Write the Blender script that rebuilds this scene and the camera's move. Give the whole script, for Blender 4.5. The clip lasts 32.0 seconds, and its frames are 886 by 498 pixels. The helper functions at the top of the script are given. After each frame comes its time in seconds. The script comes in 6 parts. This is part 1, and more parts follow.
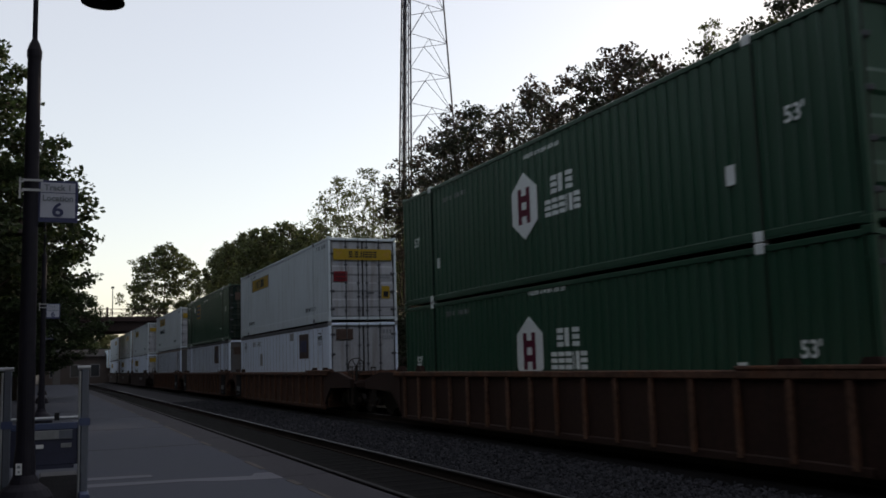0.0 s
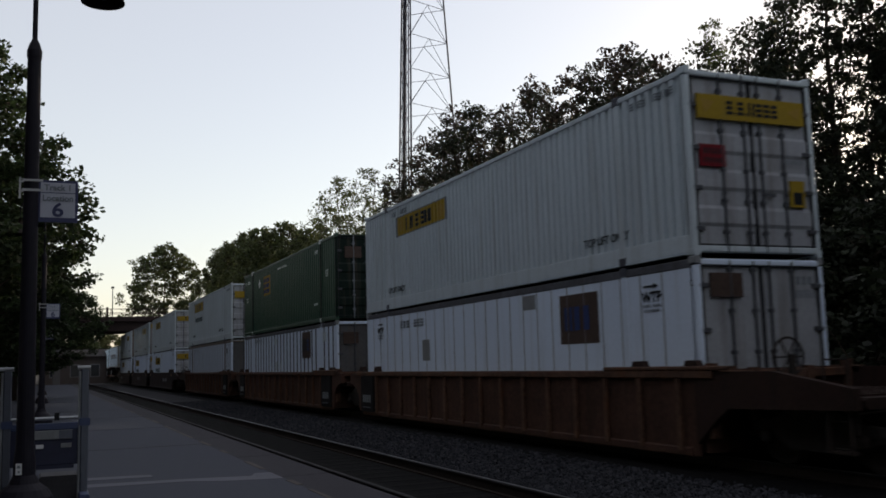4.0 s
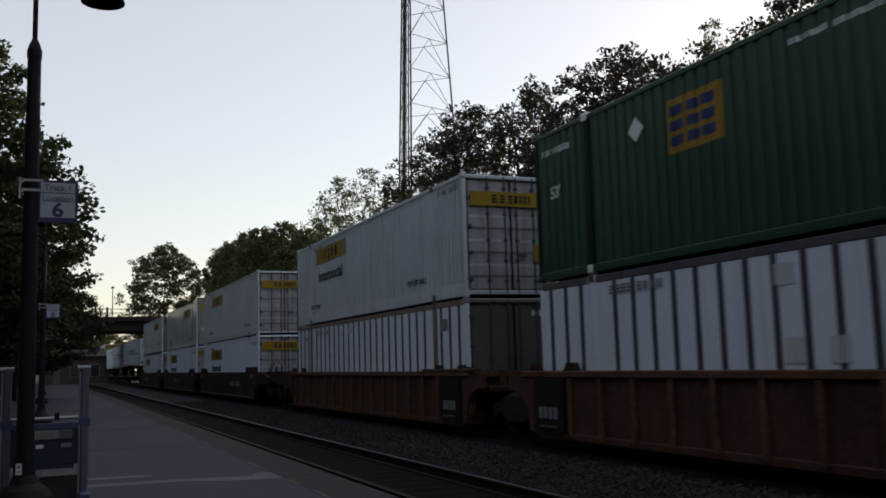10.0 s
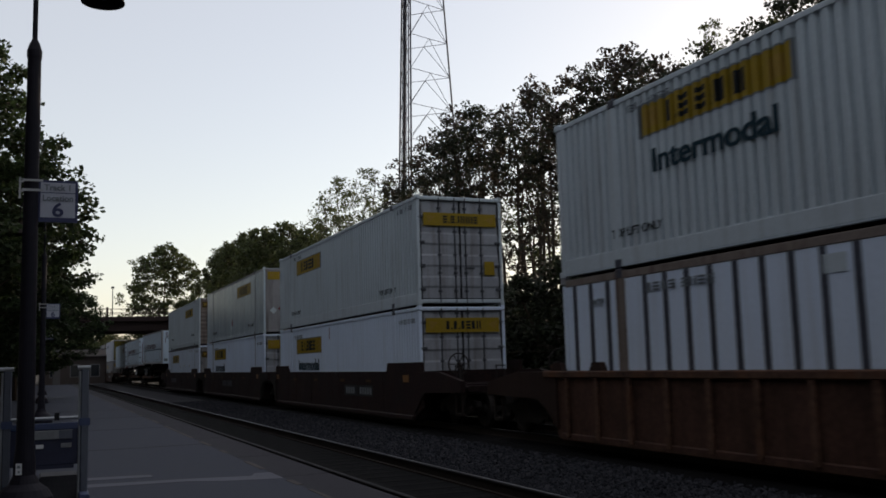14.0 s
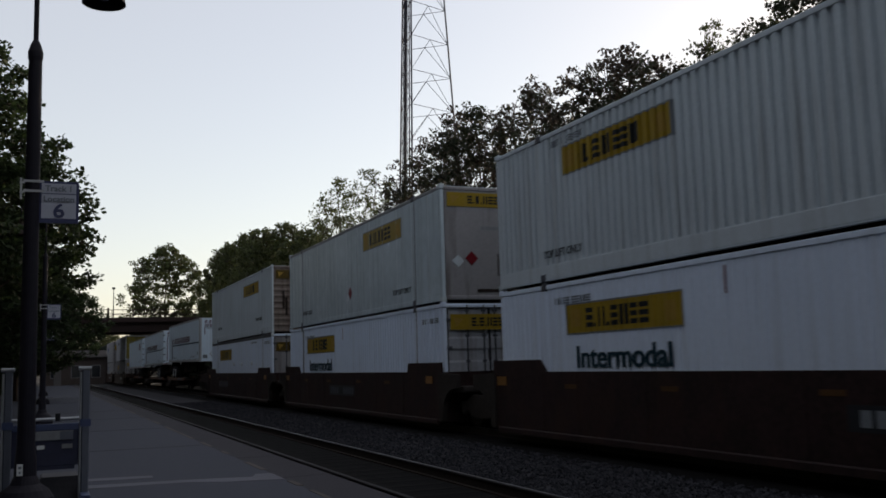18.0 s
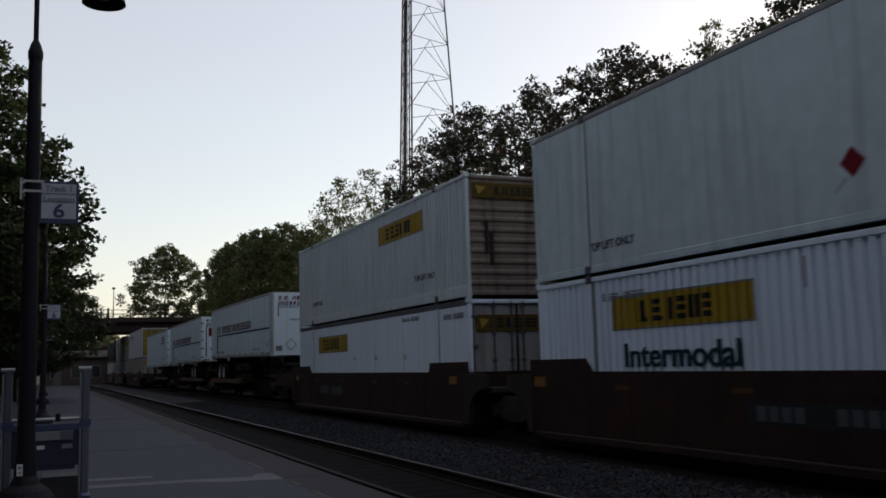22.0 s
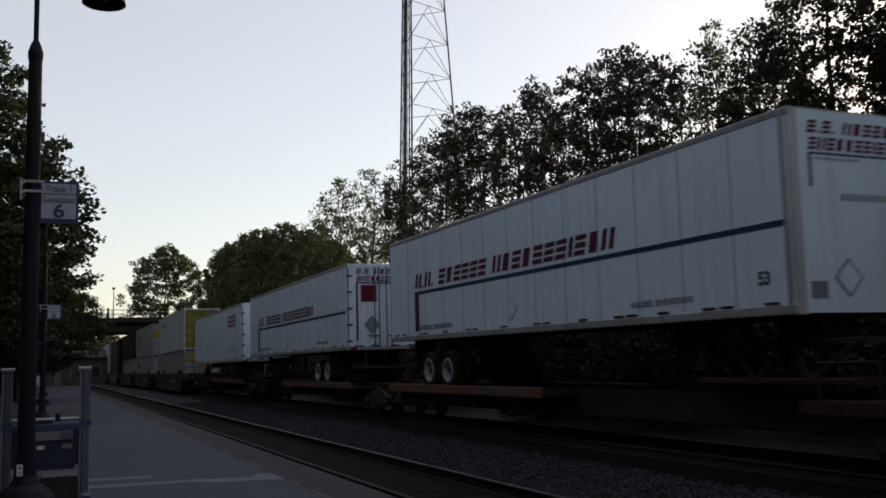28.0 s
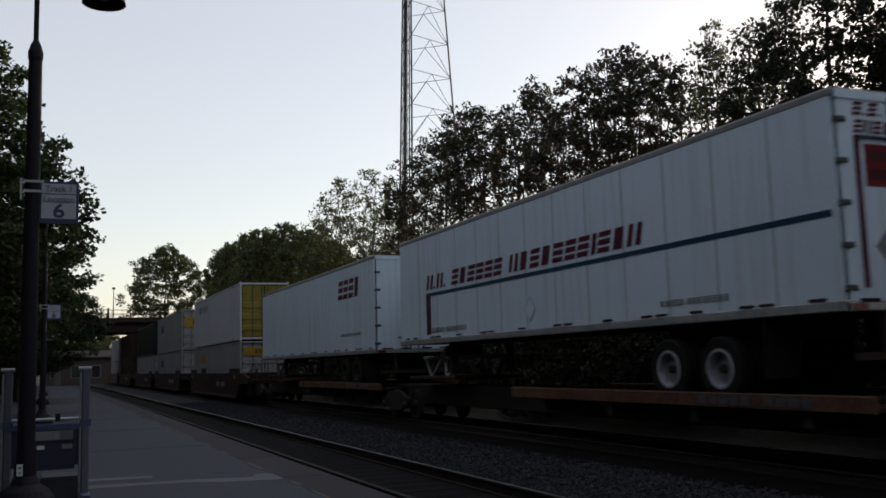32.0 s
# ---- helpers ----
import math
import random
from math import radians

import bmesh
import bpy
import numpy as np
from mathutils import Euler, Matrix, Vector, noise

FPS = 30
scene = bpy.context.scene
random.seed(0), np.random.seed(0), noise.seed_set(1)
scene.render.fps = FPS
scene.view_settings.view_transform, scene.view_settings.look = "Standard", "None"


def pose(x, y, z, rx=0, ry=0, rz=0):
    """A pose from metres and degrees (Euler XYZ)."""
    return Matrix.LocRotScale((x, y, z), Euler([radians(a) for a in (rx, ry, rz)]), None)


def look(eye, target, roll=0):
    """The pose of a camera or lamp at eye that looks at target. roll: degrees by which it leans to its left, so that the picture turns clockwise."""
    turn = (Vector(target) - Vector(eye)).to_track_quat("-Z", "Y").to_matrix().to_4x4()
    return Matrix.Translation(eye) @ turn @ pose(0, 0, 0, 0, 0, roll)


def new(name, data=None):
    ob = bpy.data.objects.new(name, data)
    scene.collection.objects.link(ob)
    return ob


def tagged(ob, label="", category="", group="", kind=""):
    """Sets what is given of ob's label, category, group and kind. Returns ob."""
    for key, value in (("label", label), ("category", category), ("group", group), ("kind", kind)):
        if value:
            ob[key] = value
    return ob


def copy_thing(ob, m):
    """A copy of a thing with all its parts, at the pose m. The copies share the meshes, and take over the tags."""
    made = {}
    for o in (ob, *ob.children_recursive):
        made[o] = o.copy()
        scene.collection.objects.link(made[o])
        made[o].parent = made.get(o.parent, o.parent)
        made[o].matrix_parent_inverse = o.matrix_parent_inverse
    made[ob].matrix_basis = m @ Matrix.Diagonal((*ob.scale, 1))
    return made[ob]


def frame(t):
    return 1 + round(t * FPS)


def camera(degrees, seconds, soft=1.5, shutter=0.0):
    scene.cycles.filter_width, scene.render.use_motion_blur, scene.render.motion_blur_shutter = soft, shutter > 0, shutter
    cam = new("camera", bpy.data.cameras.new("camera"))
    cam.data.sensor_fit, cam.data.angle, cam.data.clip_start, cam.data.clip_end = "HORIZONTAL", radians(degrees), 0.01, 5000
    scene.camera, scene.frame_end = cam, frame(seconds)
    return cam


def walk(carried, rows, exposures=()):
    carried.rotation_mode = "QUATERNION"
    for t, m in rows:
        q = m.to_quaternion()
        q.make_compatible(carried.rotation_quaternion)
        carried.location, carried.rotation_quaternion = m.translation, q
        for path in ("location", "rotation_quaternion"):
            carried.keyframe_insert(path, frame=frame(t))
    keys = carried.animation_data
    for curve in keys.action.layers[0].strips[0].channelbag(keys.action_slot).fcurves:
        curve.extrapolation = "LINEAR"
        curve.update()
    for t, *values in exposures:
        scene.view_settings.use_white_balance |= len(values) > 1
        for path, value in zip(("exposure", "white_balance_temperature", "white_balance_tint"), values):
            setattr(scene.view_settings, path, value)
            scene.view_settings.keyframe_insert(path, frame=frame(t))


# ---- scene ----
# z = 0 is the platform, +y runs along the track away from the camera, +x towards the train.
# ---------------------------------------------------------------- camera
cam = camera(50.68, 32.0, soft=1.7, shutter=0.5)
EYE = Vector((0, 0, 1.39))


def aim(yaw, pitch, roll):
    a, b = radians(yaw), radians(pitch)
    return look(EYE, EYE + Vector((math.sin(a) * math.cos(b), math.cos(a) * math.cos(b), math.sin(b))), roll)


walk(cam, [(0, aim(23.17, 6.87, -1.635)), (14, aim(23.17, 6.87, -1.635)), (17, aim(23.12, 6.92, -1.635)), (32, aim(23.12, 6.93, -1.635))],
     exposures=[(0, 1.0, 7330, 14.6), (3, 0.94, 7330, 14.6), (8, 0.9, 7330, 14.6), (13, 0.87, 7330, 14.6), (32, 0.87, 7330, 14.6)])

# ---------------------------------------------------------------- sky and sun
SUN_EL, SUN_AZ = 12.0, 66.0          # degrees above the horizon; degrees from +y towards +x
world = bpy.data.worlds.new("dusk_sky")
scene.world = world
world.use_nodes = True
wn, wl = world.node_tree.nodes, world.node_tree.links
sky = wn.new("ShaderNodeTexSky")
sky.sky_type, sky.sun_disc = "NISHITA", False
sky.sun_elevation, sky.sun_rotation = radians(SUN_EL), radians(SUN_AZ)
sky.air_density, sky.dust_density, sky.ozone_density = 1.0, 1.15, 1.6
haze = wn.new("ShaderNodeMixRGB")
haze.inputs[0].default_value = 0.30
haze.inputs[2].default_value = (7.2, 7.4, 7.95, 1)
wl.new(sky.outputs[0], haze.inputs[1])
wl.new(haze.outputs[0], wn["Background"].inputs[0])
wn["Background"].inputs[1].default_value = 0.1
sun = new("sun", bpy.data.lights.new("sun", "SUN"))
sun.data.energy, sun.data.angle, sun.data.color = 1.5, radians(0.6), (1.0, 0.88, 0.74)
sd = Vector((math.sin(radians(SUN_AZ)) * math.cos(radians(SUN_EL)), math.cos(radians(SUN_AZ)) * math.cos(radians(SUN_EL)), math.sin(radians(SUN_EL))))
sun.matrix_world = look(sd * 60, (0, 0, 0))


# ---------------------------------------------------------------- materials
def mat(name, col, rough=0.6, metal=0.0, vary=0.25, grain=14.0, stain=1.2, bump=0.15, dirt=None, streak=0.0, island=0.0, spec=0.5, stretch=(1, 1, 1), flow=(3.0, 3.0, 0.22)):
    """Base colour with fine grain, broad stains, optional dirt colour in streaks that run down, and bump."""
    m = bpy.data.materials.new(name)
    m.use_nodes = True
    n, l = m.node_tree.nodes, m.node_tree.links
    b = n["Principled BSDF"]
    b.inputs["Roughness"].default_value, b.inputs["Metallic"].default_value = rough, metal
    b.inputs["Specular IOR Level"].default_value = spec
    tc = n.new("ShaderNodeTexCoord")
    mp = n.new("ShaderNodeMapping")
    mp.inputs["Scale"].default_value = stretch
    l.new(tc.outputs["Object"], mp.inputs["Vector"])
    fine = n.new("ShaderNodeTexNoise")
    fine.inputs["Scale"].default_value, fine.inputs["Detail"].default_value = grain, 5
    broad = n.new("ShaderNodeTexNoise")
    broad.inputs["Scale"].default_value, broad.inputs["Detail"].default_value = stain, 4
    for x in (fine, broad):
        l.new(mp.outputs[0], x.inputs["Vector"])
    add = n.new("ShaderNodeMath")
    add.operation = "ADD"
    l.new(fine.outputs[0], add.inputs[0])
    l.new(broad.outputs[0], add.inputs[1])
    rng = n.new("ShaderNodeMapRange")
    rng.inputs[1].default_value, rng.inputs[2].default_value = 0.6, 1.4
    rng.inputs[3].default_value, rng.inputs[4].default_value = 1 - vary, 1 + vary
    l.new(add.outputs[0], rng.inputs[0])
    mul = n.new("ShaderNodeVectorMath")
    mul.operation = "SCALE"
    mul.inputs[0].default_value = col
    l.new(rng.outputs[0], mul.inputs["Scale"])
    out = mul.outputs[0]
    if island:
        ge = n.new("ShaderNodeNewGeometry")
        r2 = n.new("ShaderNodeMapRange")
        r2.inputs[3].default_value, r2.inputs[4].default_value = 1 - island, 1 + island
        l.new(ge.outputs["Random Per Island"], r2.inputs[0])
        m2 = n.new("ShaderNodeVectorMath")
        m2.operation = "SCALE"
        l.new(out, m2.inputs[0])
        l.new(r2.outputs[0], m2.inputs["Scale"])
        out = m2.outputs[0]
    if dirt:
        mp2 = n.new("ShaderNodeMapping")
        mp2.inputs["Scale"].default_value = flow
        l.new(tc.outputs["Object"], mp2.inputs["Vector"])
        st = n.new("ShaderNodeTexNoise")
        st.inputs["Scale"].default_value, st.inputs["Detail"].default_value = 1.6, 6
        l.new(mp2.outputs[0], st.inputs["Vector"])
        r3 = n.new("ShaderNodeMapRange")
        r3.inputs[1].default_value, r3.inputs[2].default_value = 0.5, 0.78
        r3.inputs[3].default_value, r3.inputs[4].default_value = 0.0, streak
        l.new(st.outputs[0], r3.inputs[0])
        mx = n.new("ShaderNodeMixRGB")
        mx.inputs[2].default_value = (*dirt, 1)
        l.new(r3.outputs[0], mx.inputs[0])
        l.new(out, mx.inputs[1])
        out = mx.outputs[0]
    l.new(out, b.inputs["Base Color"])
    rr = n.new("ShaderNodeMapRange")
    rr.inputs[3].default_value, rr.inputs[4].default_value = max(0.03, rough - 0.12), min(1, rough + 0.12)
    l.new(broad.outputs[0], rr.inputs[0])
    l.new(rr.outputs[0], b.inputs["Roughness"])
    if bump:
        bp = n.new("ShaderNodeBump")
        bp.inputs["Strength"].default_value, bp.inputs["Distance"].default_value = bump, 0.02
        l.new(fine.outputs[0], bp.inputs["Height"])
        l.new(bp.outputs[0], b.inputs["Normal"])
    return m


GRIME = (0.09, 0.075, 0.06)
# off-white of the rear stacks, darkened to hold the shade at that distance
FAR_WHITE = mat("far_shaded_off_white", (0.25, 0.25, 0.26), 0.8, vary=0.12, stain=0.5, bump=0.05, dirt=(0.16, 0.14, 0.13), streak=0.5, spec=0.02)
WHITE = mat("white_paint_weathered", (0.44, 0.465, 0.50), 0.8, vary=0.08, stain=0.5, bump=0.05, dirt=(0.30, 0.30, 0.30), streak=0.4, spec=0.02)
WHITE_CLEAN = mat("white_paint_clean", (0.58, 0.67, 0.79), 0.8, vary=0.07, stain=0.4, bump=0.04, dirt=(0.40, 0.43, 0.46), streak=0.35, spec=0.02)
GREYWHITE = mat("grey_white_paint", (0.465, 0.53, 0.565), 0.8, vary=0.08, stain=0.5, bump=0.05, dirt=(0.27, 0.26, 0.25), streak=0.45, spec=0.02)
SMOOTH_WHITE = mat("glossy_white_panel", (0.46, 0.55, 0.60), 0.22, vary=0.13, stain=0.45, grain=3, bump=0.06, dirt=(0.27, 0.30, 0.31), streak=0.55)
PANEL_SEAM = mat("grey_panel_seam", (0.34, 0.40, 0.45), 0.7, vary=0.1, bump=0.03, spec=0.05)
TRAILER_WHITE = mat("trailer_white", (0.54, 0.66, 0.755), 0.6, vary=0.06, stain=0.3, bump=0.03, dirt=(0.36, 0.39, 0.41), streak=0.45, spec=0.12)
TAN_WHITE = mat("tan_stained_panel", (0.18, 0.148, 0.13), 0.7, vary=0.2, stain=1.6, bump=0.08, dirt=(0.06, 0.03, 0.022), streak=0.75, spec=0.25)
# brown dirt streaks over white darkened for the weaker light on end faces
DOOR_WHITE = mat("dirty_shaded_white_door", (0.31, 0.325, 0.35), 0.7, vary=0.14, stain=1.4, bump=0.05, dirt=(0.11, 0.09, 0.075), streak=0.6, spec=0.06)
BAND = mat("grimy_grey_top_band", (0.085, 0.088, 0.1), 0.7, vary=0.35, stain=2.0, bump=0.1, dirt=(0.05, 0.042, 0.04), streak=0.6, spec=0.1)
YELLOW_FADED = mat("faded_banner_yellow", (0.27, 0.195, 0.04), 0.5, vary=0.2, bump=0.03, dirt=(0.26, 0.25, 0.19), streak=0.6, spec=0.12)
YELLOW_DIRTY = mat("grimy_banner_yellow", (0.085, 0.055, 0.013), 0.6, vary=0.25, bump=0.03, dirt=(0.06, 0.045, 0.02), streak=0.6, spec=0.1)
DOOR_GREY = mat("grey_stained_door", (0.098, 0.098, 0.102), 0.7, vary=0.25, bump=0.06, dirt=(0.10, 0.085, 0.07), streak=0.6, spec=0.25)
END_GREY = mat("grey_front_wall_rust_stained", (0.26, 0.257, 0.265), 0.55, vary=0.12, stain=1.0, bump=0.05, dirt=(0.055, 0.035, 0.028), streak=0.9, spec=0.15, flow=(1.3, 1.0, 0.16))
SEAM = mat("seam_grey", (0.20, 0.21, 0.22), 0.6, vary=0.2, dirt=GRIME, streak=0.4, spec=0.25)
GREEN = mat("container_green", (0.008, 0.052, 0.029), 0.42, vary=0.12, stain=0.5, bump=0.05, dirt=(0.03, 0.06, 0.045), streak=0.35)
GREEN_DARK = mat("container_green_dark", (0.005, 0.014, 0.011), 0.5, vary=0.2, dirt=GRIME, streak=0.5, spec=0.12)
YELLOW = mat("banner_yellow", (0.29, 0.195, 0.022), 0.5, vary=0.12, bump=0.03, dirt=(0.25, 0.18, 0.05), streak=0.4, spec=0.12)
YELLOW_END = mat("yellow_door_paint", (0.20, 0.165, 0.03), 0.5, vary=0.15, bump=0.03, dirt=(0.2, 0.16, 0.05), streak=0.4, spec=0.12)
INK = mat("black_lettering", (0.015, 0.017, 0.02), 0.5, vary=0.2, bump=0, spec=0.12)
INK_GREY = mat("grey_lettering", (0.16, 0.18, 0.20), 0.5, vary=0.2, bump=0, spec=0.12)
TEAL_INK = mat("dark_teal_lettering", (0.006, 0.028, 0.042), 0.5, vary=0.2, bump=0, spec=0.12)
PALE_INK = mat("pale_lettering", (0.62, 0.68, 0.68), 0.5, vary=0.12, bump=0)
RED_INK = mat("red_lettering", (0.088, 0.010, 0.028), 0.5, vary=0.15, bump=0, spec=0.12)
BLUE_INK = mat("navy_blue_stripe", (0.010, 0.042, 0.08), 0.45, vary=0.12, bump=0, spec=0.12)
RED = mat("red_placard", (0.15, 0.010, 0.016), 0.45, vary=0.15, bump=0, spec=0.12)
TAPE = mat("dull_dark_red_tape", (0.035, 0.012, 0.015), 0.5, vary=0.2, bump=0, spec=0.12)
REFLECT_RED = mat("red_reflector_tape", (0.13, 0.01, 0.018), 0.3, vary=0.1, bump=0)
ORANGE = mat("orange_reflector", (0.17, 0.075, 0.014), 0.5, vary=0.15, bump=0)
LOGO_GOLD = mat("gold_logo", (0.30, 0.19, 0.04), 0.5, vary=0.15, bump=0, spec=0.12)
LOGO_BROWN = mat("brown_logo", (0.07, 0.048, 0.040), 0.55, vary=0.3, bump=0, spec=0.12)
LOGO_BLUE = mat("blue_logo", (0.03, 0.05, 0.14), 0.5, vary=0.2, bump=0, spec=0.12)
WELL_RUST = mat("rusty_orange_steel", (0.060, 0.030, 0.022), 0.75, vary=0.55, stain=1.5, bump=0.25, dirt=(0.03, 0.018, 0.012), streak=0.8, spec=0.15)
WELL_BROWN = mat("brown_steel", (0.028, 0.015, 0.012), 0.75, vary=0.35, stain=1.2, bump=0.25, dirt=(0.018, 0.012, 0.01), streak=0.75, spec=0.15)
WELL_MAROON = mat("maroon_steel", (0.019, 0.0098, 0.0100), 0.7, vary=0.65, stain=1.3, bump=0.2, dirt=(0.032, 0.015, 0.011), streak=0.75, spec=0.15, flow=(0.9, 0.9, 0.5))
WELL_EDGE = mat("rust_edged_steel", (0.085, 0.045, 0.031), 0.75, vary=0.6, stain=1.8, bump=0.25, dirt=(0.11, 0.042, 0.018), streak=0.8, spec=0.15, flow=(1.2, 1.2, 0.8))
END_DARK = mat("dark_end_panel_steel", (0.013, 0.012, 0.013), 0.75, vary=0.35, stain=1.4, bump=0.15, dirt=(0.03, 0.02, 0.016), streak=0.5, spec=0.1)
STRIPE = mat("dark_side_post", (0.055, 0.06, 0.078), 0.6, vary=0.3, bump=0.08, dirt=GRIME, streak=0.4, spec=0.2)
DULL_ORANGE = mat("dull_orange_reflector", (0.065, 0.032, 0.012), 0.6, vary=0.35, bump=0, spec=0.1)
DARK_STEEL = mat("dark_oily_steel", (0.034, 0.030, 0.028), 0.85, 0.0, vary=0.3, bump=0.2, spec=0.03)
STEEL = mat("galvanised_steel", (0.34, 0.36, 0.38), 0.45, 0.7, vary=0.15, bump=0.05)
ROD = mat("dull_zinc_rod", (0.07, 0.075, 0.085), 0.55, 0.1, vary=0.2, bump=0.05, spec=0.12)
ALU = mat("aluminium_rail", (0.36, 0.37, 0.38), 0.42, 0.5, vary=0.2, bump=0.05, dirt=GRIME, streak=0.4)
RIM = mat("white_wheel_rim", (0.24, 0.26, 0.28), 0.45, vary=0.15, bump=0.05)
RUBBER = mat("tyre_rubber", (0.010, 0.010, 0.011), 0.85, vary=0.2, bump=0.2, spec=0.15)
RAIL_TOP = mat("dull_worn_rail", (0.15, 0.15, 0.16), 0.4, 0.8, vary=0.2, bump=0.05)
RAIL_HEAD = mat("dark_rail_head", (0.02, 0.019, 0.019), 0.7, vary=0.3, bump=0.1, spec=0.1)
RAIL_RUST = mat("rusty_rail_web", (0.028, 0.021, 0.018), 0.85, vary=0.3, bump=0.3, spec=0.15)
TIE = mat("creosoted_tie", (0.010, 0.0094, 0.0092), 0.9, vary=0.35, bump=0.5, stretch=(1, 6, 6), spec=0.04)
BALLAST = mat("ballast_bed", (0.038, 0.038, 0.043), 0.95, vary=0.45, grain=26, stain=0.7, bump=1.0, spec=0.04)
BALLAST_DARK = mat("dark_ballast_bed", (0.006, 0.0058, 0.0062), 0.95, vary=0.45, grain=26, stain=0.7, bump=1.0, spec=0.04)
STONE = mat("ballast_stone", (0.035, 0.036, 0.042), 0.9, vary=0.25, grain=30, bump=0.4, island=0.5, spec=0.04)
CONCRETE = mat("platform_concrete", (0.050, 0.055, 0.072), 0.85, vary=0.16, grain=40, stain=0.35, bump=0.25, spec=0.12)
EDGE_CONCRETE = mat("platform_edge_concrete", (0.042, 0.040, 0.047), 0.9, vary=0.2, grain=60, stain=0.6, bump=0.5, spec=0.12)
PALE_CONCRETE = mat("pale_joint_concrete", (0.115, 0.118, 0.14), 0.85, vary=0.16, grain=30, bump=0.2, spec=0.12)
PLINTH = mat("grey_plinth_concrete", (0.075, 0.074, 0.08), 0.85, vary=0.2, grain=30, bump=0.2, spec=0.12)
TAN_LINE = mat("worn_tan_line", (0.078, 0.07, 0.062), 0.85, vary=0.35, grain=9, stain=2.0, bump=0.2, spec=0.12)
SOIL = mat("dark_soil_ground", (0.052, 0.047, 0.041), 0.95, vary=0.4, grain=6, stain=0.15, bump=0.6, spec=0.04)
BLACK_POST = mat("black_painted_iron", (0.013, 0.012, 0.018), 0.6, vary=0.2, bump=0.08, spec=0.15)
BRONZE = mat("brown_lamp_shade", (0.022, 0.014, 0.012), 0.4, vary=0.2, bump=0.05, spec=0.15)
SIGN_FACE = mat("pale_sign_face", (0.37, 0.39, 0.455), 0.5, vary=0.05, bump=0)
SIGN_BLUE = mat("navy_sign", (0.02, 0.028, 0.09), 0.45, vary=0.1, bump=0)
LIFT_BLUE = mat("blue_lift_paint", (0.04, 0.06, 0.13), 0.5, vary=0.2, bump=0.08)
LIFT_GREY = mat("grey_lift_metal", (0.095, 0.108, 0.135), 0.5, 0.3, vary=0.15, bump=0.08)
LIFT_DARK = mat("dark_lift_mesh", (0.016, 0.020, 0.046), 0.7, vary=0.2, bump=0.1)
LABEL_WHITE = mat("white_label", (0.6, 0.62, 0.62), 0.6, vary=0.06, bump=0)
TOWER_STEEL = mat("tower_galvanised", (0.045, 0.045, 0.055), 0.6, 0.2, vary=0.15, bump=0.05)
TOWER_DARK = mat("dark_cable_steel", (0.012, 0.012, 0.02), 0.7, vary=0.2, bump=0.05, spec=0.1)
BRIDGE_BROWN = mat("brown_girder", (0.03, 0.018, 0.017), 0.7, vary=0.25, bump=0.2, spec=0.25)
BRIDGE_CONC = mat("bridge_concrete", (0.12, 0.115, 0.115), 0.85, vary=0.2, bump=0.25, spec=0.25)
BUILDING = mat("pale_stucco", (0.085, 0.07, 0.066), 0.9, vary=0.12, bump=0.15, spec=0.04)
ROOF = mat("grey_roof", (0.045, 0.042, 0.042), 0.9, vary=0.2, bump=0.3, spec=0.03)
GLASS = mat("dark_window_glass", (0.02, 0.024, 0.03), 0.08, vary=0.1, bump=0)
BARK = mat("tree_bark", (0.045, 0.034, 0.026), 0.95, vary=0.35, grain=10, bump=0.8, stretch=(1, 1, 0.3), spec=0.25)


def leaf_mat(name, col):
    m = mat(name, col, 0.6, vary=0.3, grain=3, stain=0.4, bump=0, island=0.45, spec=0.3)
    n, l = m.node_tree.nodes, m.node_tree.links
    b = n["Principled BSDF"]
    tr = n.new("ShaderNodeBsdfTranslucent")
    l.new(b.inputs["Base Color"].links[0].from_socket, tr.inputs[0])
    mx = n.new("ShaderNodeMixShader")
    mx.inputs[0].default_value = 0.42
    l.new(b.outputs[0], mx.inputs[1])
    l.new(tr.outputs[0], mx.inputs[2])
    l.new(mx.outputs[0], n["Material Output"].inputs[0])
    return m


LEAF = leaf_mat("leaf_green", (0.058, 0.072, 0.026))
LEAF_DARK = leaf_mat("leaf_dark_green", (0.019, 0.025, 0.014))
LEAF_BRONZE = leaf_mat("leaf_bronze", (0.030, 0.024, 0.018))
LEAF_UNDER = leaf_mat("leaf_undergrowth", (0.021, 0.028, 0.015))
LEAF_SIDE = leaf_mat("leaf_platform_green", (0.031, 0.049, 0.019))


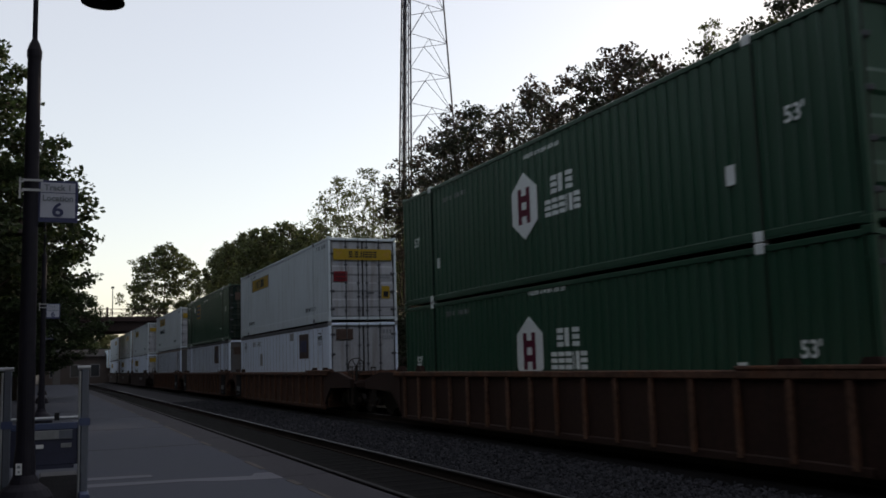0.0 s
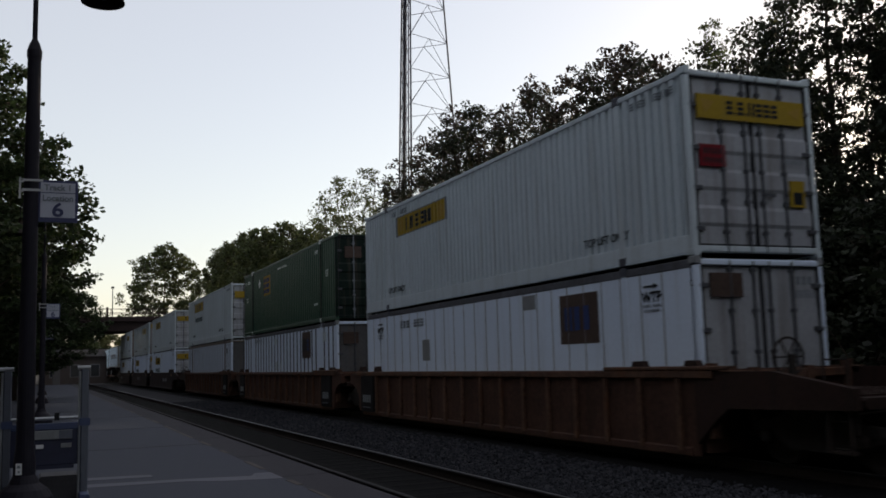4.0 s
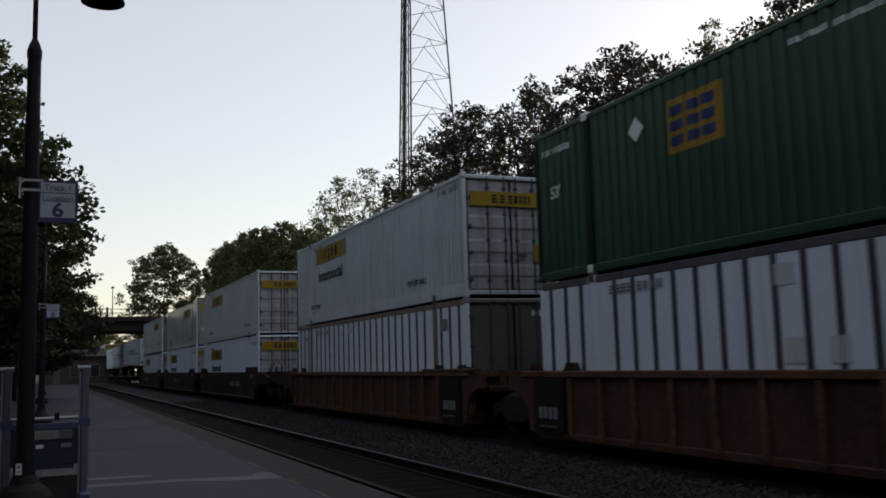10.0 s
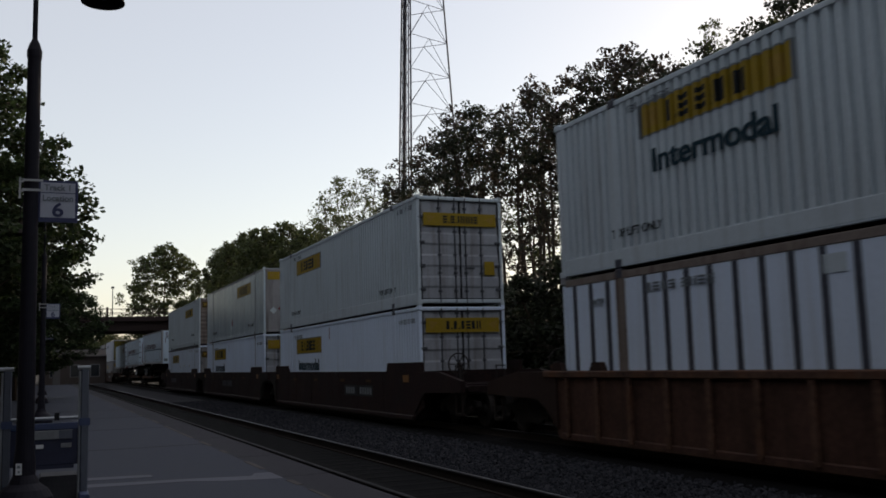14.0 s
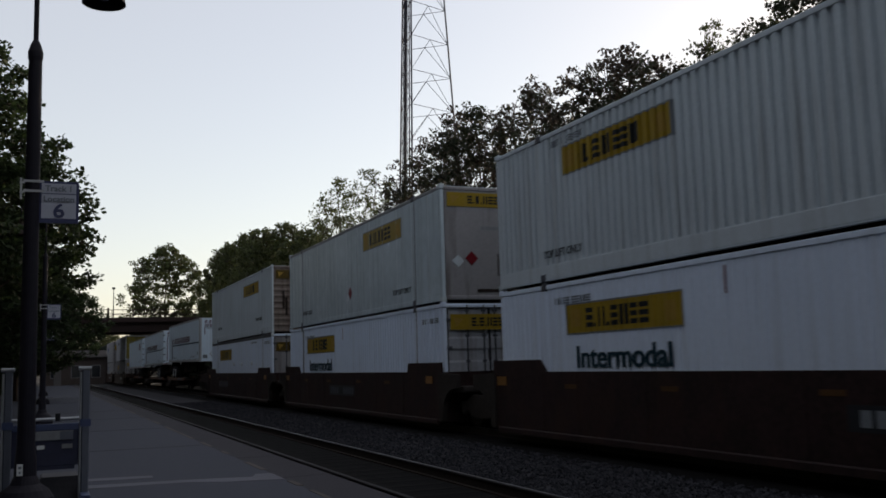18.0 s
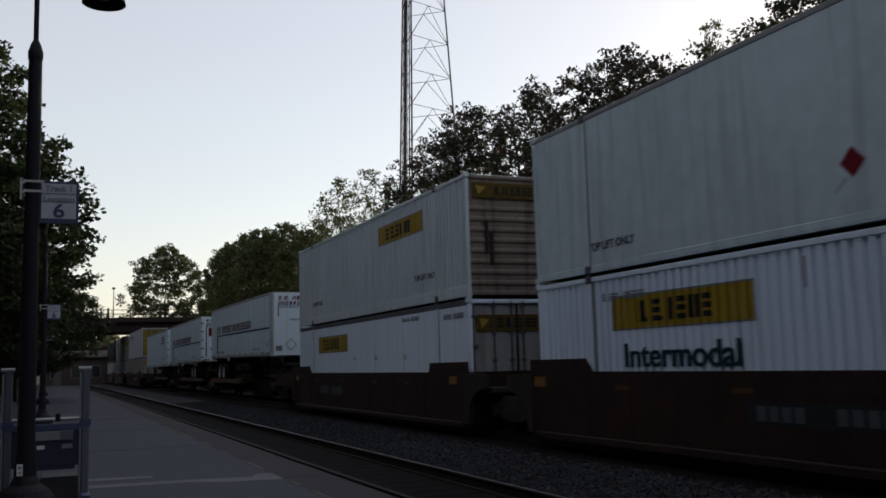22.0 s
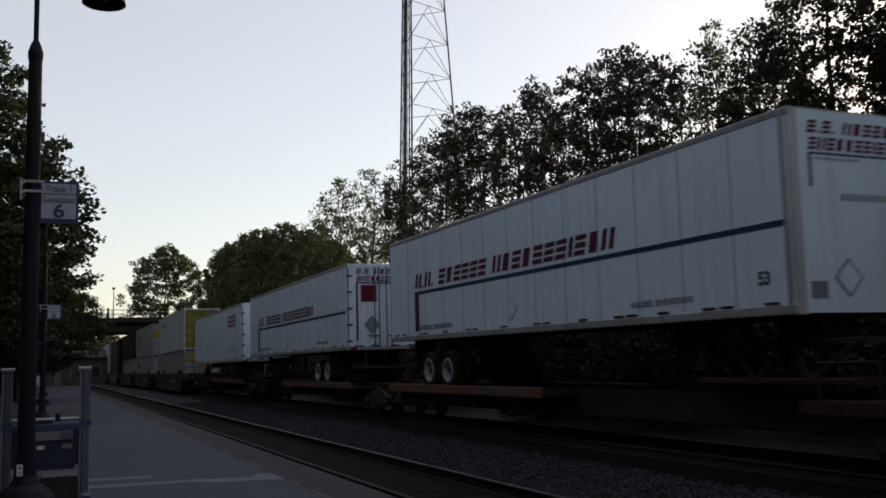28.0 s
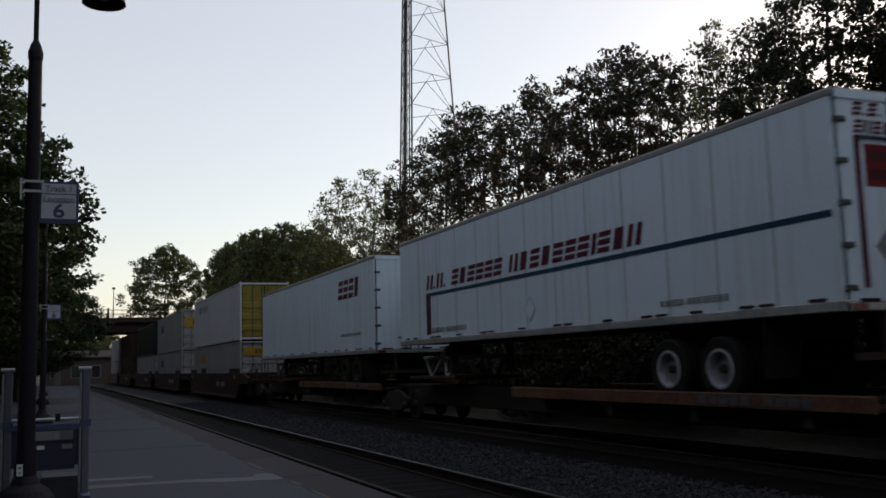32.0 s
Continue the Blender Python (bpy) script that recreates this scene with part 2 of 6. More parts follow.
# ---------------------------------------------------------------- mesh helpers
class Geo:
    """Collects vertices and faces of one part."""

    def __init__(self):
        self.v, self.f = [], []

    def poly(self, pts):
        k = len(self.v)
        self.v += [tuple(p) for p in pts]
        self.f.append(tuple(range(k, k + len(pts))))
        return self

    def box(self, x0, x1, y0, y1, z0, z1, b=0.0):
        """A box; b: chamfer of its edges along the longest side."""
        k = len(self.v)
        if b:
            size = (x1 - x0, y1 - y0, z1 - z0)
            ax = size.index(max(size))
            lo, hi = ((x0, x1), (y0, y1), (z0, z1))[ax]
            (a0, a1), (c0, c1) = [((x0, x1), (y0, y1), (z0, z1))[i] for i in range(3) if i != ax]
            ring = [(a0 + b, c0), (a1 - b, c0), (a1, c0 + b), (a1, c1 - b), (a1 - b, c1), (a0 + b, c1), (a0, c1 - b), (a0, c0 + b)]
            for s in (lo, hi):
                for p, q in ring:
                    w = [p, q]
                    w.insert(ax, s)
                    self.v.append(tuple(w))
            flip = ax == 1
            for i in range(8):
                j = (i + 1) % 8
                q = (k + i, k + j, k + 8 + j, k + 8 + i)
                self.f.append(q[::-1] if flip else q)
            top, bot = tuple(k + 8 + i for i in range(8)), tuple(k + i for i in range(8))[::-1]
            self.f += [top[::-1], bot[::-1]] if flip else [top, bot]
            return self
        self.v += [(x0, y0, z0), (x1, y0, z0), (x1, y1, z0), (x0, y1, z0), (x0, y0, z1), (x1, y0, z1), (x1, y1, z1), (x0, y1, z1)]
        self.f += [tuple(k + i for i in q) for q in ((0, 3, 2, 1), (4, 5, 6, 7), (0, 1, 5, 4), (1, 2, 6, 5), (2, 3, 7, 6), (3, 0, 4, 7))]
        return self

    def prism(self, pts, d):
        """A flat outline swept by the vector d."""
        k, n = len(self.v), len(pts)
        d = Vector(d)
        self.v += [tuple(p) for p in pts] + [tuple(Vector(p) + d) for p in pts]
        self.f += [tuple(range(k, k + n)), tuple(range(k + 2 * n - 1, k + n - 1, -1))]
        self.f += [(k + i, k + n + i, k + n + (i + 1) % n, k + (i + 1) % n) for i in range(n)]
        return self

    def tube(self, p0, p1, r0, r1=None, n=8, caps=True):
        r1 = r0 if r1 is None else r1
        p0, p1 = Vector(p0), Vector(p1)
        q = (p1 - p0).to_track_quat("Z", "Y")
        k = len(self.v)
        for p, r in ((p0, r0), (p1, r1)):
            for i in range(n):
                a = 2 * math.pi * i / n
                self.v.append(tuple(p + q @ Vector((r * math.cos(a), r * math.sin(a), 0))))
        self.f += [(k + i, k + (i + 1) % n, k + n + (i + 1) % n, k + n + i) for i in range(n)]
        if caps:
            self.f += [tuple(range(k + n - 1, k - 1, -1)), tuple(range(k + n, k + 2 * n))]
        return self

    def lathe(self, prof, axis="Z", n=20, at=(0, 0, 0), caps=True):
        """Radius and height pairs turned round an axis."""
        k = len(self.v)
        for r, h in prof:
            for i in range(n):
                a = 2 * math.pi * i / n
                c, s = r * math.cos(a), r * math.sin(a)
                p = (c, s, h) if axis == "Z" else ((h, c, s) if axis == "X" else (s, h, c))
                self.v.append((p[0] + at[0], p[1] + at[1], p[2] + at[2]))
        for j in range(len(prof) - 1):
            for i in range(n):
                a, b = k + j * n + i, k + j * n + (i + 1) % n
                self.f.append((a, b, b + n, a + n))
        if caps:
            self.f += [tuple(range(k + n - 1, k - 1, -1)), tuple(range(k + (len(prof) - 1) * n, k + len(prof) * n))]
        return self

    def mesh(self, name, material, smooth=False):
        me = bpy.data.meshes.new(name)
        me.from_pydata(self.v, [], self.f)
        me.materials.append(material)
        if smooth:
            me.shade_smooth()
        me.update()
        return me


def part(name, g, material, parent, label="", smooth=False, at=None):
    """Links a Geo (or a mesh) as ONE mesh object under a thing or a part."""
    ob = new(name, g.mesh(name, material, smooth) if isinstance(g, Geo) else g)
    ob.parent = parent
    if at is not None:
        ob.matrix_basis = at
    if label:
        ob["label"] = label
    return ob


def thing(name, label, category, m=None, group="", kind=""):
    ob = tagged(new(name), label, category, group, kind)
    if m is not None:
        ob.matrix_basis = m
    return ob


def solo(name, g, material, label, category="", kind="", group="", smooth=False, m=None):
    ob = tagged(new(name, g.mesh(name, material, smooth)), label, category, group, kind)
    if m is not None:
        ob.matrix_basis = m
    return ob


def words(text, size, material, parent, m, name="lettering", stretch=1.0, slant=0.0, bold=0.022):
    """Lettering as a flat mesh in its own plane, laid at the pose m."""
    cu = bpy.data.curves.new(name, "FONT")
    cu.body, cu.size, cu.extrude, cu.shear = text, size, 0.002, slant
    cu.offset, cu.align_x = size * bold, "CENTER"
    tmp = bpy.data.objects.new("tmp", cu)
    me = bpy.data.meshes.new_from_object(tmp)
    bpy.data.objects.remove(tmp)
    bpy.data.curves.remove(cu)
    me.materials.clear()
    me.materials.append(material)
    ob = part(name, me, material, parent)
    ob.matrix_basis = m @ Matrix.Diagonal((stretch, 1, 1, 1))
    return ob


NEAR = Matrix(((0, 0, -1, 0), (-1, 0, 0, 0), (0, 1, 0, 0), (0, 0, 0, 1)))   # letters that face -x, reading towards -y
FRONT = Matrix(((1, 0, 0, 0), (0, 0, -1, 0), (0, 1, 0, 0), (0, 0, 0, 1)))   # letters that face -y

# ---------------------------------------------------------------- the train's run
# metres that the train has come on, every two seconds
RUN = [0.0, 10.25, 20.44, 30.62, 40.83, 51.09, 61.40, 71.80, 82.30, 92.86, 103.41, 113.99, 124.62, 135.31, 146.06, 156.77, 167.35]
MOVERS, WHEELSETS = [], []
TX, RAIL = 10.589, -0.20             # middle of the train's track; top of rail
HW, LEN, TALL = 1.295, 16.154, 2.896  # half width, length and height of a 53-foot container
LOW, HIGH = 0.158, 3.058             # floors of the lower and the upper container
WHEEL_R = 0.42


def ribs(y0, y1, pitch, depth):
    """Breakpoints (y, depth) of a corrugated sheet."""
    out, y = [(y0, 0.0)], y0 + pitch * 0.2
    while y + pitch * 0.8 < y1:
        out += [(y, 0.0), (y + pitch * 0.08, depth), (y + pitch * 0.42, depth), (y + pitch * 0.5, 0.0)]
        y += pitch
    return out + [(y1, 0.0)]


def depth_at(prof, y):
    for (a, p), (b, q) in zip(prof, prof[1:]):
        if a <= y <= b:
            return p + (q - p) * (y - a) / (b - a) if b > a else q
    return 0.0


def sheet(prof, x, z0, z1, s=1, lift=0.0):
    """The corrugated sheet of a side: s = 1 near side, -1 far side."""
    g = Geo()
    for (a, p), (b, q) in zip(prof, prof[1:]):
        pts = [(x + s * (p - lift), a, z0), (x + s * (q - lift), b, z0), (x + s * (q - lift), b, z1), (x + s * (p - lift), a, z1)]
        g.poly(pts[::-1] if s > 0 else pts)
    return g


def decal(name, prof, x, y0, y1, z0, z1, material, parent, label="", lift=0.005):
    """A painted field that follows the corrugation of the near side."""
    ys = sorted({y0, y1, *[y for y, _ in prof if y0 < y < y1]})
    return part(name, sheet([(y, depth_at(prof, y)) for y in ys], x, z0, z1, 1, lift), material, parent, label)


def slots(layout, seed):
    """Plain letter-sized blocks of a line: 'w' wide, 'i' narrow, '.' a dot, ' ' a gap. Yields start and end as shares of the line, and the block's kind."""
    rnd = random.Random(seed)
    size = {"w": 1.0, "i": 0.5, ".": 0.42, " ": 0.6}
    total, at = sum(size[k] for k in layout), 0.0
    for k in layout:
        if k != " ":
            yield at / total, (at + size[k] * (0.84 if k != "." else 0.55)) / total, (3 if k == "." else 2 if k == "i" else rnd.choice((0, 0, 1, 2)))
        at += size[k]


def block(a, b, z0, z1, kind):
    """The fields of one plain block, from a to b: three bars one over the other, two bars side by side, a whole block or a dot."""
    w, h = b - a, z1 - z0
    if kind == 3:
        return [(a, b, z0, z0 + h * 0.2)]
    if kind == 2:
        return [(a + w * 0.1, b - w * 0.2, z0, z1)]
    if kind == 1:
        return [(a, a + w * 0.36, z0, z1), (b - w * 0.36, b, z0, z1)]
    return [(a, b, z0 + h * k, z0 + h * (k + 0.25)) for k in (0.0, 0.375, 0.75)]


def bars(prof, x, y_left, y_right, z0, z1, layout, seed, material, parent, name="letter_block", lift=0.009, slant=0.0):
    """Letter-sized blocks from y_left (farther) to y_right (nearer)."""
    g, span = Geo(), y_left - y_right
    if isinstance(layout, int):
        layout = "i" * layout
    for s0, s1, kind in slots(layout, seed):
        for p, q, c, d in block(y_left - s0 * span, y_left - s1 * span, z0, z1, kind):
            h0, h1 = slant * (c - z0), slant * (d - z0)
            ys = [p, *sorted((y for y, _ in prof if q < y < p), reverse=True), q]
            for u, w2 in zip(ys, ys[1:]):
                xu, xw = x + depth_at(prof, u) - lift, x + depth_at(prof, w2) - lift
                g.poly([(xu, u - h0, c), (xw, w2 - h0, c), (xw, w2 - h1, d), (xu, u - h1, d)])
        if name == "letter_block":
            part(name, g, material, parent)
            g = Geo()
    if g.f:
        tagged(part(name, g, material, parent), kind="stuff")


def front_bars(x0, x1, y, z0, z1, layout, seed, material, parent, slant=0.0, name="letter_block"):
    """Letter-sized blocks across an end."""
    g, span = Geo(), x1 - x0
    if isinstance(layout, int):
        layout = "i" * layout
    for s0, s1, kind in slots(layout, seed):
        for p, q, c, d in block(x0 + s0 * span, x0 + s1 * span, z0, z1, kind):
            h0, h1 = slant * (c - z0), slant * (d - z0)
            g.poly([(p + h0, y, c), (q + h0, y, c), (q + h1, y, d), (p + h1, y, d)])
        if name == "letter_block":
            part(name, g, material, parent)
            g = Geo()
    if g.f:
        tagged(part(name, g, material, parent), kind="stuff")


def container(label, y0, z0, body, side="corr", pitch=0.28, depth=0.045, end="doors", end_mat=None, seam=None, post=None, rail_h=0.17, sunk=0.0, joint=0, rail=None, rods=None, band=0.11):
    """A 53-foot container: its front end, towards the camera, at y = 0 of its own space."""
    c = thing("container", label, "container", pose(TX, y0, z0), "containers on the train")
    up = z0 > 2
    B, T = (-0.128, TALL) if up else (0.0, TALL - 0.156)      # floor and roof of the upper and the lower tier
    seam, post, end_mat = seam or body, post or body, end_mat or body
    rail_h = rail_h + B
    x, t = -HW + 0.012 + sunk, 0.13
    prof = ribs(0.16, LEN - 0.16, pitch, depth) if side == "corr" else [(0.16, 0.0), (LEN - 0.16, 0.0)]
    part("side_panel", sheet(prof, x, rail_h, T - band), body, c)
    part("side_panel", sheet(prof, -x, rail_h, T - band, -1), body, c)
    part("roof", Geo().box(-HW + 0.03, HW - 0.03, 0.05, LEN - 0.05, T - 0.05, T - 0.012), body, c)
    part("underframe", Geo().box(-HW + 0.05, HW - 0.05, 0.05, LEN - 0.05, B + 0.04, B + 0.15), DARK_STEEL, c)
    for sx in (-1, 1):
        xo, xi = sx * HW, sx * (HW - 0.10)
        part("top_rail", Geo().box(min(xo, xi), max(xo, xi), 0.13, LEN - 0.13, T - band, T - 0.015, 0.012), rail or body, c)
        part("bottom_rail", Geo().box(min(xo, xi) + 0.004, max(xo, xi) - 0.004, 0.13, LEN - 0.13, B + 0.055, rail_h, 0.012), body, c)
        part("rail_lip", Geo().box(min(xo, xi) - 0.012, max(xo, xi) + 0.012, 0.13, LEN - 0.13, B + 0.03, B + 0.055), body, c)
        for ya, yb in ((0.0, t), (LEN - t, LEN)):
            part("corner_post", Geo().box(min(xo, xi), max(xo, xi), ya, yb, B + 0.12, T - 0.12, 0.02), body if side == "stripes" else post, c)
            for za in (B, T - 0.092):
                part("corner_casting", Geo().box(min(xo, xi) - 0.004, max(xo, xi) + 0.004, ya - 0.004, yb + 0.05, za, za + 0.118, 0.012), seam, c)
        for yp in (1.98, LEN - 1.98):
            part("lift_post", Geo().box(min(xo, xi) - 0.006, max(xo, xi) + 0.006, yp - (0.14 if side == "stripes" else 0.075), yp + (0.14 if side == "stripes" else 0.075), B + 0.02, T, 0.015), post, c)
            for za in (B + 0.004, T - 0.14):
                part("lift_casting", Geo().box(min(xo, xi) - 0.014, max(xo, xi) + 0.014, yp - 0.09, yp + 0.09, za, za + 0.166, 0.015), PALE_INK if body is GREEN else STRIPE, c)
            if sx < 0 and joint:
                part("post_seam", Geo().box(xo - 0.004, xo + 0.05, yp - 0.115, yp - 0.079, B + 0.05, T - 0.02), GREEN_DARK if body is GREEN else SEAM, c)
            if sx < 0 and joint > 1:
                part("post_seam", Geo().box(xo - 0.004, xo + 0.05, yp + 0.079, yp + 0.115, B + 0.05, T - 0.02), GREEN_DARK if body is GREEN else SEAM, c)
    if side == "stripes":               # sheets between dark posts
        y = 0.45
        while y < LEN - 0.3:
            if abs(y - 1.98) > 0.23 and abs(y - LEN + 1.98) > 0.23:
                part("post_strip", Geo().box(x - 0.012, x + 0.03, y - 0.06, y + 0.06, rail_h, T - band - 0.004), STRIPE, c)
            y += 0.565
    if side in ("smooth", "lines"):     # butt joints of smooth sheets
        y = 0.9
        while y < LEN - 0.3:
            part("panel_joint", Geo().box(x - 0.006, x + 0.02, y - 0.012, y + 0.012, rail_h, T - band), seam, c)
            y += 1.22 if side == "smooth" else 0.61
    # the far end
    part("rear_wall", Geo().box(-HW + 0.1, HW - 0.1, LEN - 0.09, LEN - 0.04, B + 0.1, T - 0.1), body, c)
    part("rear_header", Geo().box(-HW + 0.1, HW - 0.1, LEN - 0.11, LEN - 0.002, T - 0.12, T - 0.006), body, c)
    part("front_header", Geo().box(-HW + 0.1, HW - 0.1, 0.002, 0.12, T - 0.12, T - 0.03, 0.015), end_mat if end in ("ribbed", "wall") else post, c)
    part("front_sill", Geo().box(-HW + 0.1, HW - 0.1, 0.002, 0.14, B + 0.05, B + 0.16, 0.02), end_mat if end in ("ribbed", "wall") else post, c)
    if end == "doors" or end == "flat_doors":
        for sx in (-1, 1):
            xa, xb = (-HW + 0.115, -0.012) if sx < 0 else (0.012, HW - 0.115)
            g = Geo()
            if end == "doors":          # horizontal swages
                zz = [B + 0.16, 0.34, 0.40, 0.62, 0.68, 0.92, 0.98, 1.22, 1.28, 1.52, 1.58, 1.82, 1.88, T - 0.12]
                dd = [0.06, 0.06, 0.03, 0.03] + [0.06, 0.06, 0.03, 0.03] * 2 + [0.06, 0.06]
                for i in range(len(zz) - 1):
                    g.poly([(xa, dd[i], zz[i]), (xb, dd[i], zz[i]), (xb, dd[i + 1], zz[i + 1]), (xa, dd[i + 1], zz[i + 1])])
                g.box(xa, xb, 0.07, 0.10, B + 0.16, T - 0.12)
            else:
                g.box(xa, xb, 0.05, 0.10, B + 0.16, T - 0.12)
            door = part("door", g, end_mat, c)
            for i in range(2):
                xr = sx * (0.16 + 0.47 * i)
                rod = Geo().tube((xr, 0.012, B + 0.06), (xr, 0.012, T - 0.05), 0.021, n=8)
                for zb in (0.25, 0.75, 1.25, 1.9, 2.55):
                    rod.box(xr - 0.05, xr + 0.05, 0.0, 0.04, zb - 0.03, zb + 0.03)
                rod.box(xr - 0.04, xr + 0.25 * (1 if i == 0 else -1) * sx + 0.0 if sx > 0 and i == 0 else xr + 0.04, -0.004, 0.012, 0.86, 0.91)
                part("lock_rod", rod, rods or ROD, door, "vertical zinc lock rod")
            for zh in (0.3, 0.95, 1.6, 2.3):
                xh = sx * (HW - 0.14)
                part("hinge", Geo().box(xh - 0.09, xh + 0.09, 0.0, 0.05, zh - 0.04, zh + 0.04, 0.01), ROD, door)
        for xa, xb, za, zb in ((-0.022, 0.022, B + 0.16, T - 0.12), (-HW + 0.1, -HW + 0.13, B + 0.16, T - 0.12), (HW - 0.13, HW - 0.1, B + 0.16, T - 0.12), (-HW + 0.13, HW - 0.13, B + 0.16, B + 0.185), (-HW + 0.13, HW - 0.13, T - 0.145, T - 0.12)):
            part("door_gasket", Geo().box(xa, xb, 0.012, 0.08, za, zb), INK, c, "black rubber gasket")
    elif end == "ribbed":
        g = Geo()
        z, d = B + 0.16, 0.05
        while z < T - 0.8:
            g.poly([(-1.19, d, z), (1.19, d, z), (1.19, d, z + 0.12), (-1.19, d, z + 0.12)])
            g.poly([(-1.19, d, z + 0.12), (1.19, d, z + 0.12), (1.19, 0.01, z + 0.16), (-1.19, 0.01, z + 0.16)])
            g.poly([(-1.19, 0.01, z + 0.16), (1.19, 0.01, z + 0.16), (1.19, 0.01, z + 0.22), (-1.19, 0.01, z + 0.22)])
            g.poly([(-1.19, 0.01, z + 0.22), (1.19, 0.01, z + 0.22), (1.19, d, z + 0.26), (-1.19, d, z + 0.26)])
            z += 0.26
        g.poly([(-1.19, d, z), (1.19, d, z), (1.19, d, T - 0.1), (-1.19, d, T - 0.1)])
        g.box(-1.19, 1.19, 0.06, 0.1, B + 0.14, T - 0.1)
        part("front_wall", g, end_mat, c, "ribbed front wall with rust streaks")
    else:
        part("front_wall", Geo().box(-1.19, 1.19, 0.03, 0.1, B + 0.14, T - 0.1, 0.02), end_mat, c, "plain front wall with rust stains")
    MOVERS.append(c)
    return c, prof, x


def banner(c, prof, x, ya, yb, z0, z1, seed, intermodal=None, paint=None, ink=None):
    """A yellow field with block shapes, ya the farther end."""
    decal("banner", prof, x, yb, ya, z0, z1, paint or YELLOW, c, "yellow painted banner")
    e = 0.03
    decal("banner_edge", prof, x, yb, ya, z0, z0 + e, INK_GREY, c, lift=0.008)
    decal("banner_edge", prof, x, yb, ya, z1 - e, z1, INK_GREY, c, lift=0.008)
    for yy in (yb, ya - e):
        decal("banner_edge", prof, x, yy, yy + e, z0 + e, z1 - e, INK_GREY, c, lift=0.008)
    w, h = ya - yb, z1 - z0
    bars(prof, x, ya - w * 0.19, yb + w * 0.25, z0 + h * 0.2, z0 + h * 0.80, "w.w.wwww", seed, ink or INK, c)
    decal("emblem", prof, x, yb + w * 0.05, yb + w * 0.13, z0 + h * 0.2, z0 + h * 0.75, LOGO_GOLD, c, lift=0.009)
    decal("emblem", prof, x, ya - w * 0.14, ya - w * 0.05, z0 + h * 0.25, z0 + h * 0.8, LOGO_GOLD, c, lift=0.009)
    if intermodal:
        z, size = intermodal
        for side in (-1, 1):                  # heavy letters: two strokes side by side
            words("Intermodal", size, TEAL_INK, c, Matrix.Translation((x - 0.010 + 0.002 * side, (ya + yb) / 2 + 0.032 * size * side, z)) @ NEAR,
                  stretch=(w * 0.885) / (size * 4.75), bold=0.012)


def end_banner(c, z0, z1, seed, y=-0.004, paint=None):
    """The yellow field across the end."""
    part("banner", Geo().box(-1.10, 1.10, y - 0.012, y + 0.02, z0, z1), paint or YELLOW, c, "yellow painted banner")
    h = z1 - z0
    front_bars(-0.52, 0.56, y - 0.017, z0 + h * 0.22, z0 + h * 0.78, "w.w.wwww", seed, INK, c)
    part("emblem", Geo().prism([(-1.02, y - 0.017, z0 + h * 0.8), (-0.95, y - 0.017, z0 + h * 0.2), (-0.75, y - 0.017, z0 + h * 0.7)], (0, 0.002, 0)), LOGO_GOLD, c)
    part("emblem", Geo().prism([(1.04, y - 0.017, z0 + h * 0.8), (0.97, y - 0.017, z0 + h * 0.2), (0.75, y - 0.017, z0 + h * 0.55)], (0, 0.002, 0)), LOGO_GOLD, c)


def id_marks(c, prof, x, seed, ink, y=1.55, z=2.55, far=True):
    """Rows of small identification marks, as plain bars."""
    bars(prof, x, y + 0.0, y - 1.25, z, z + 0.13, "wwww wwwww", seed, ink, c, "id_marking")
    if far:
        bars(prof, x, LEN - 2.4, LEN - 3.7, z, z + 0.13, "wwww wwwww", seed + 1, ink, c, "id_marking")


def flat_mark(c, x, y, z, w, h, material, name="label_plate", label=""):
    part(name, Geo().box(x - 0.006, x + 0.01, y - w / 2, y + w / 2, z - h / 2, z + h / 2), material, c, label)


def lozenge(c, x, y, z, r, material, label):
    part("placard", Geo().prism([(x - 0.012, y - r, z), (x - 0.012, y, z - r), (x - 0.012, y + r, z), (x - 0.012, y, z + r)], (0.01, 0, 0)), material, c, label)


# -------- rolling stock
def wheelset(parent, y, z, gauge=0.72):
    g = Geo().tube((-1.0, 0, 0), (1.0, 0, 0), 0.075, n=10)
    for s in (-1, 1):
        pr = [(0.10, s * (gauge - 0.10)), (WHEEL_R - 0.06, s * (gauge - 0.06)), (WHEEL_R + 0.025, s * (gauge - 0.05)), (WHEEL_R + 0.02, s * (gauge - 0.02)),
              (WHEEL_R, s * (gauge - 0.01)), (WHEEL_R - 0.005, s * (gauge + 0.07)), (WHEEL_R - 0.07, s * (gauge + 0.07)), (WHEEL_R - 0.10, s * (gauge + 0.03)), (0.14, s * (gauge + 0.03)), (0.11, s * (gauge + 0.09))]
        g.lathe(pr, "X", 24)
        for i in range(4):
            a = i * math.pi / 2
            g.box(s * (gauge + 0.031) - 0.012, s * (gauge + 0.031) + 0.012, 0.22 * math.cos(a) - 0.03, 0.22 * math.cos(a) + 0.03, 0.22 * math.sin(a) - 0.03, 0.22 * math.sin(a) + 0.03)
    w = part("wheelset", g, DARK_STEEL, parent, "dark steel wheels on an axle", at=pose(0, y, z))
    WHEELSETS.append((w, y, z))


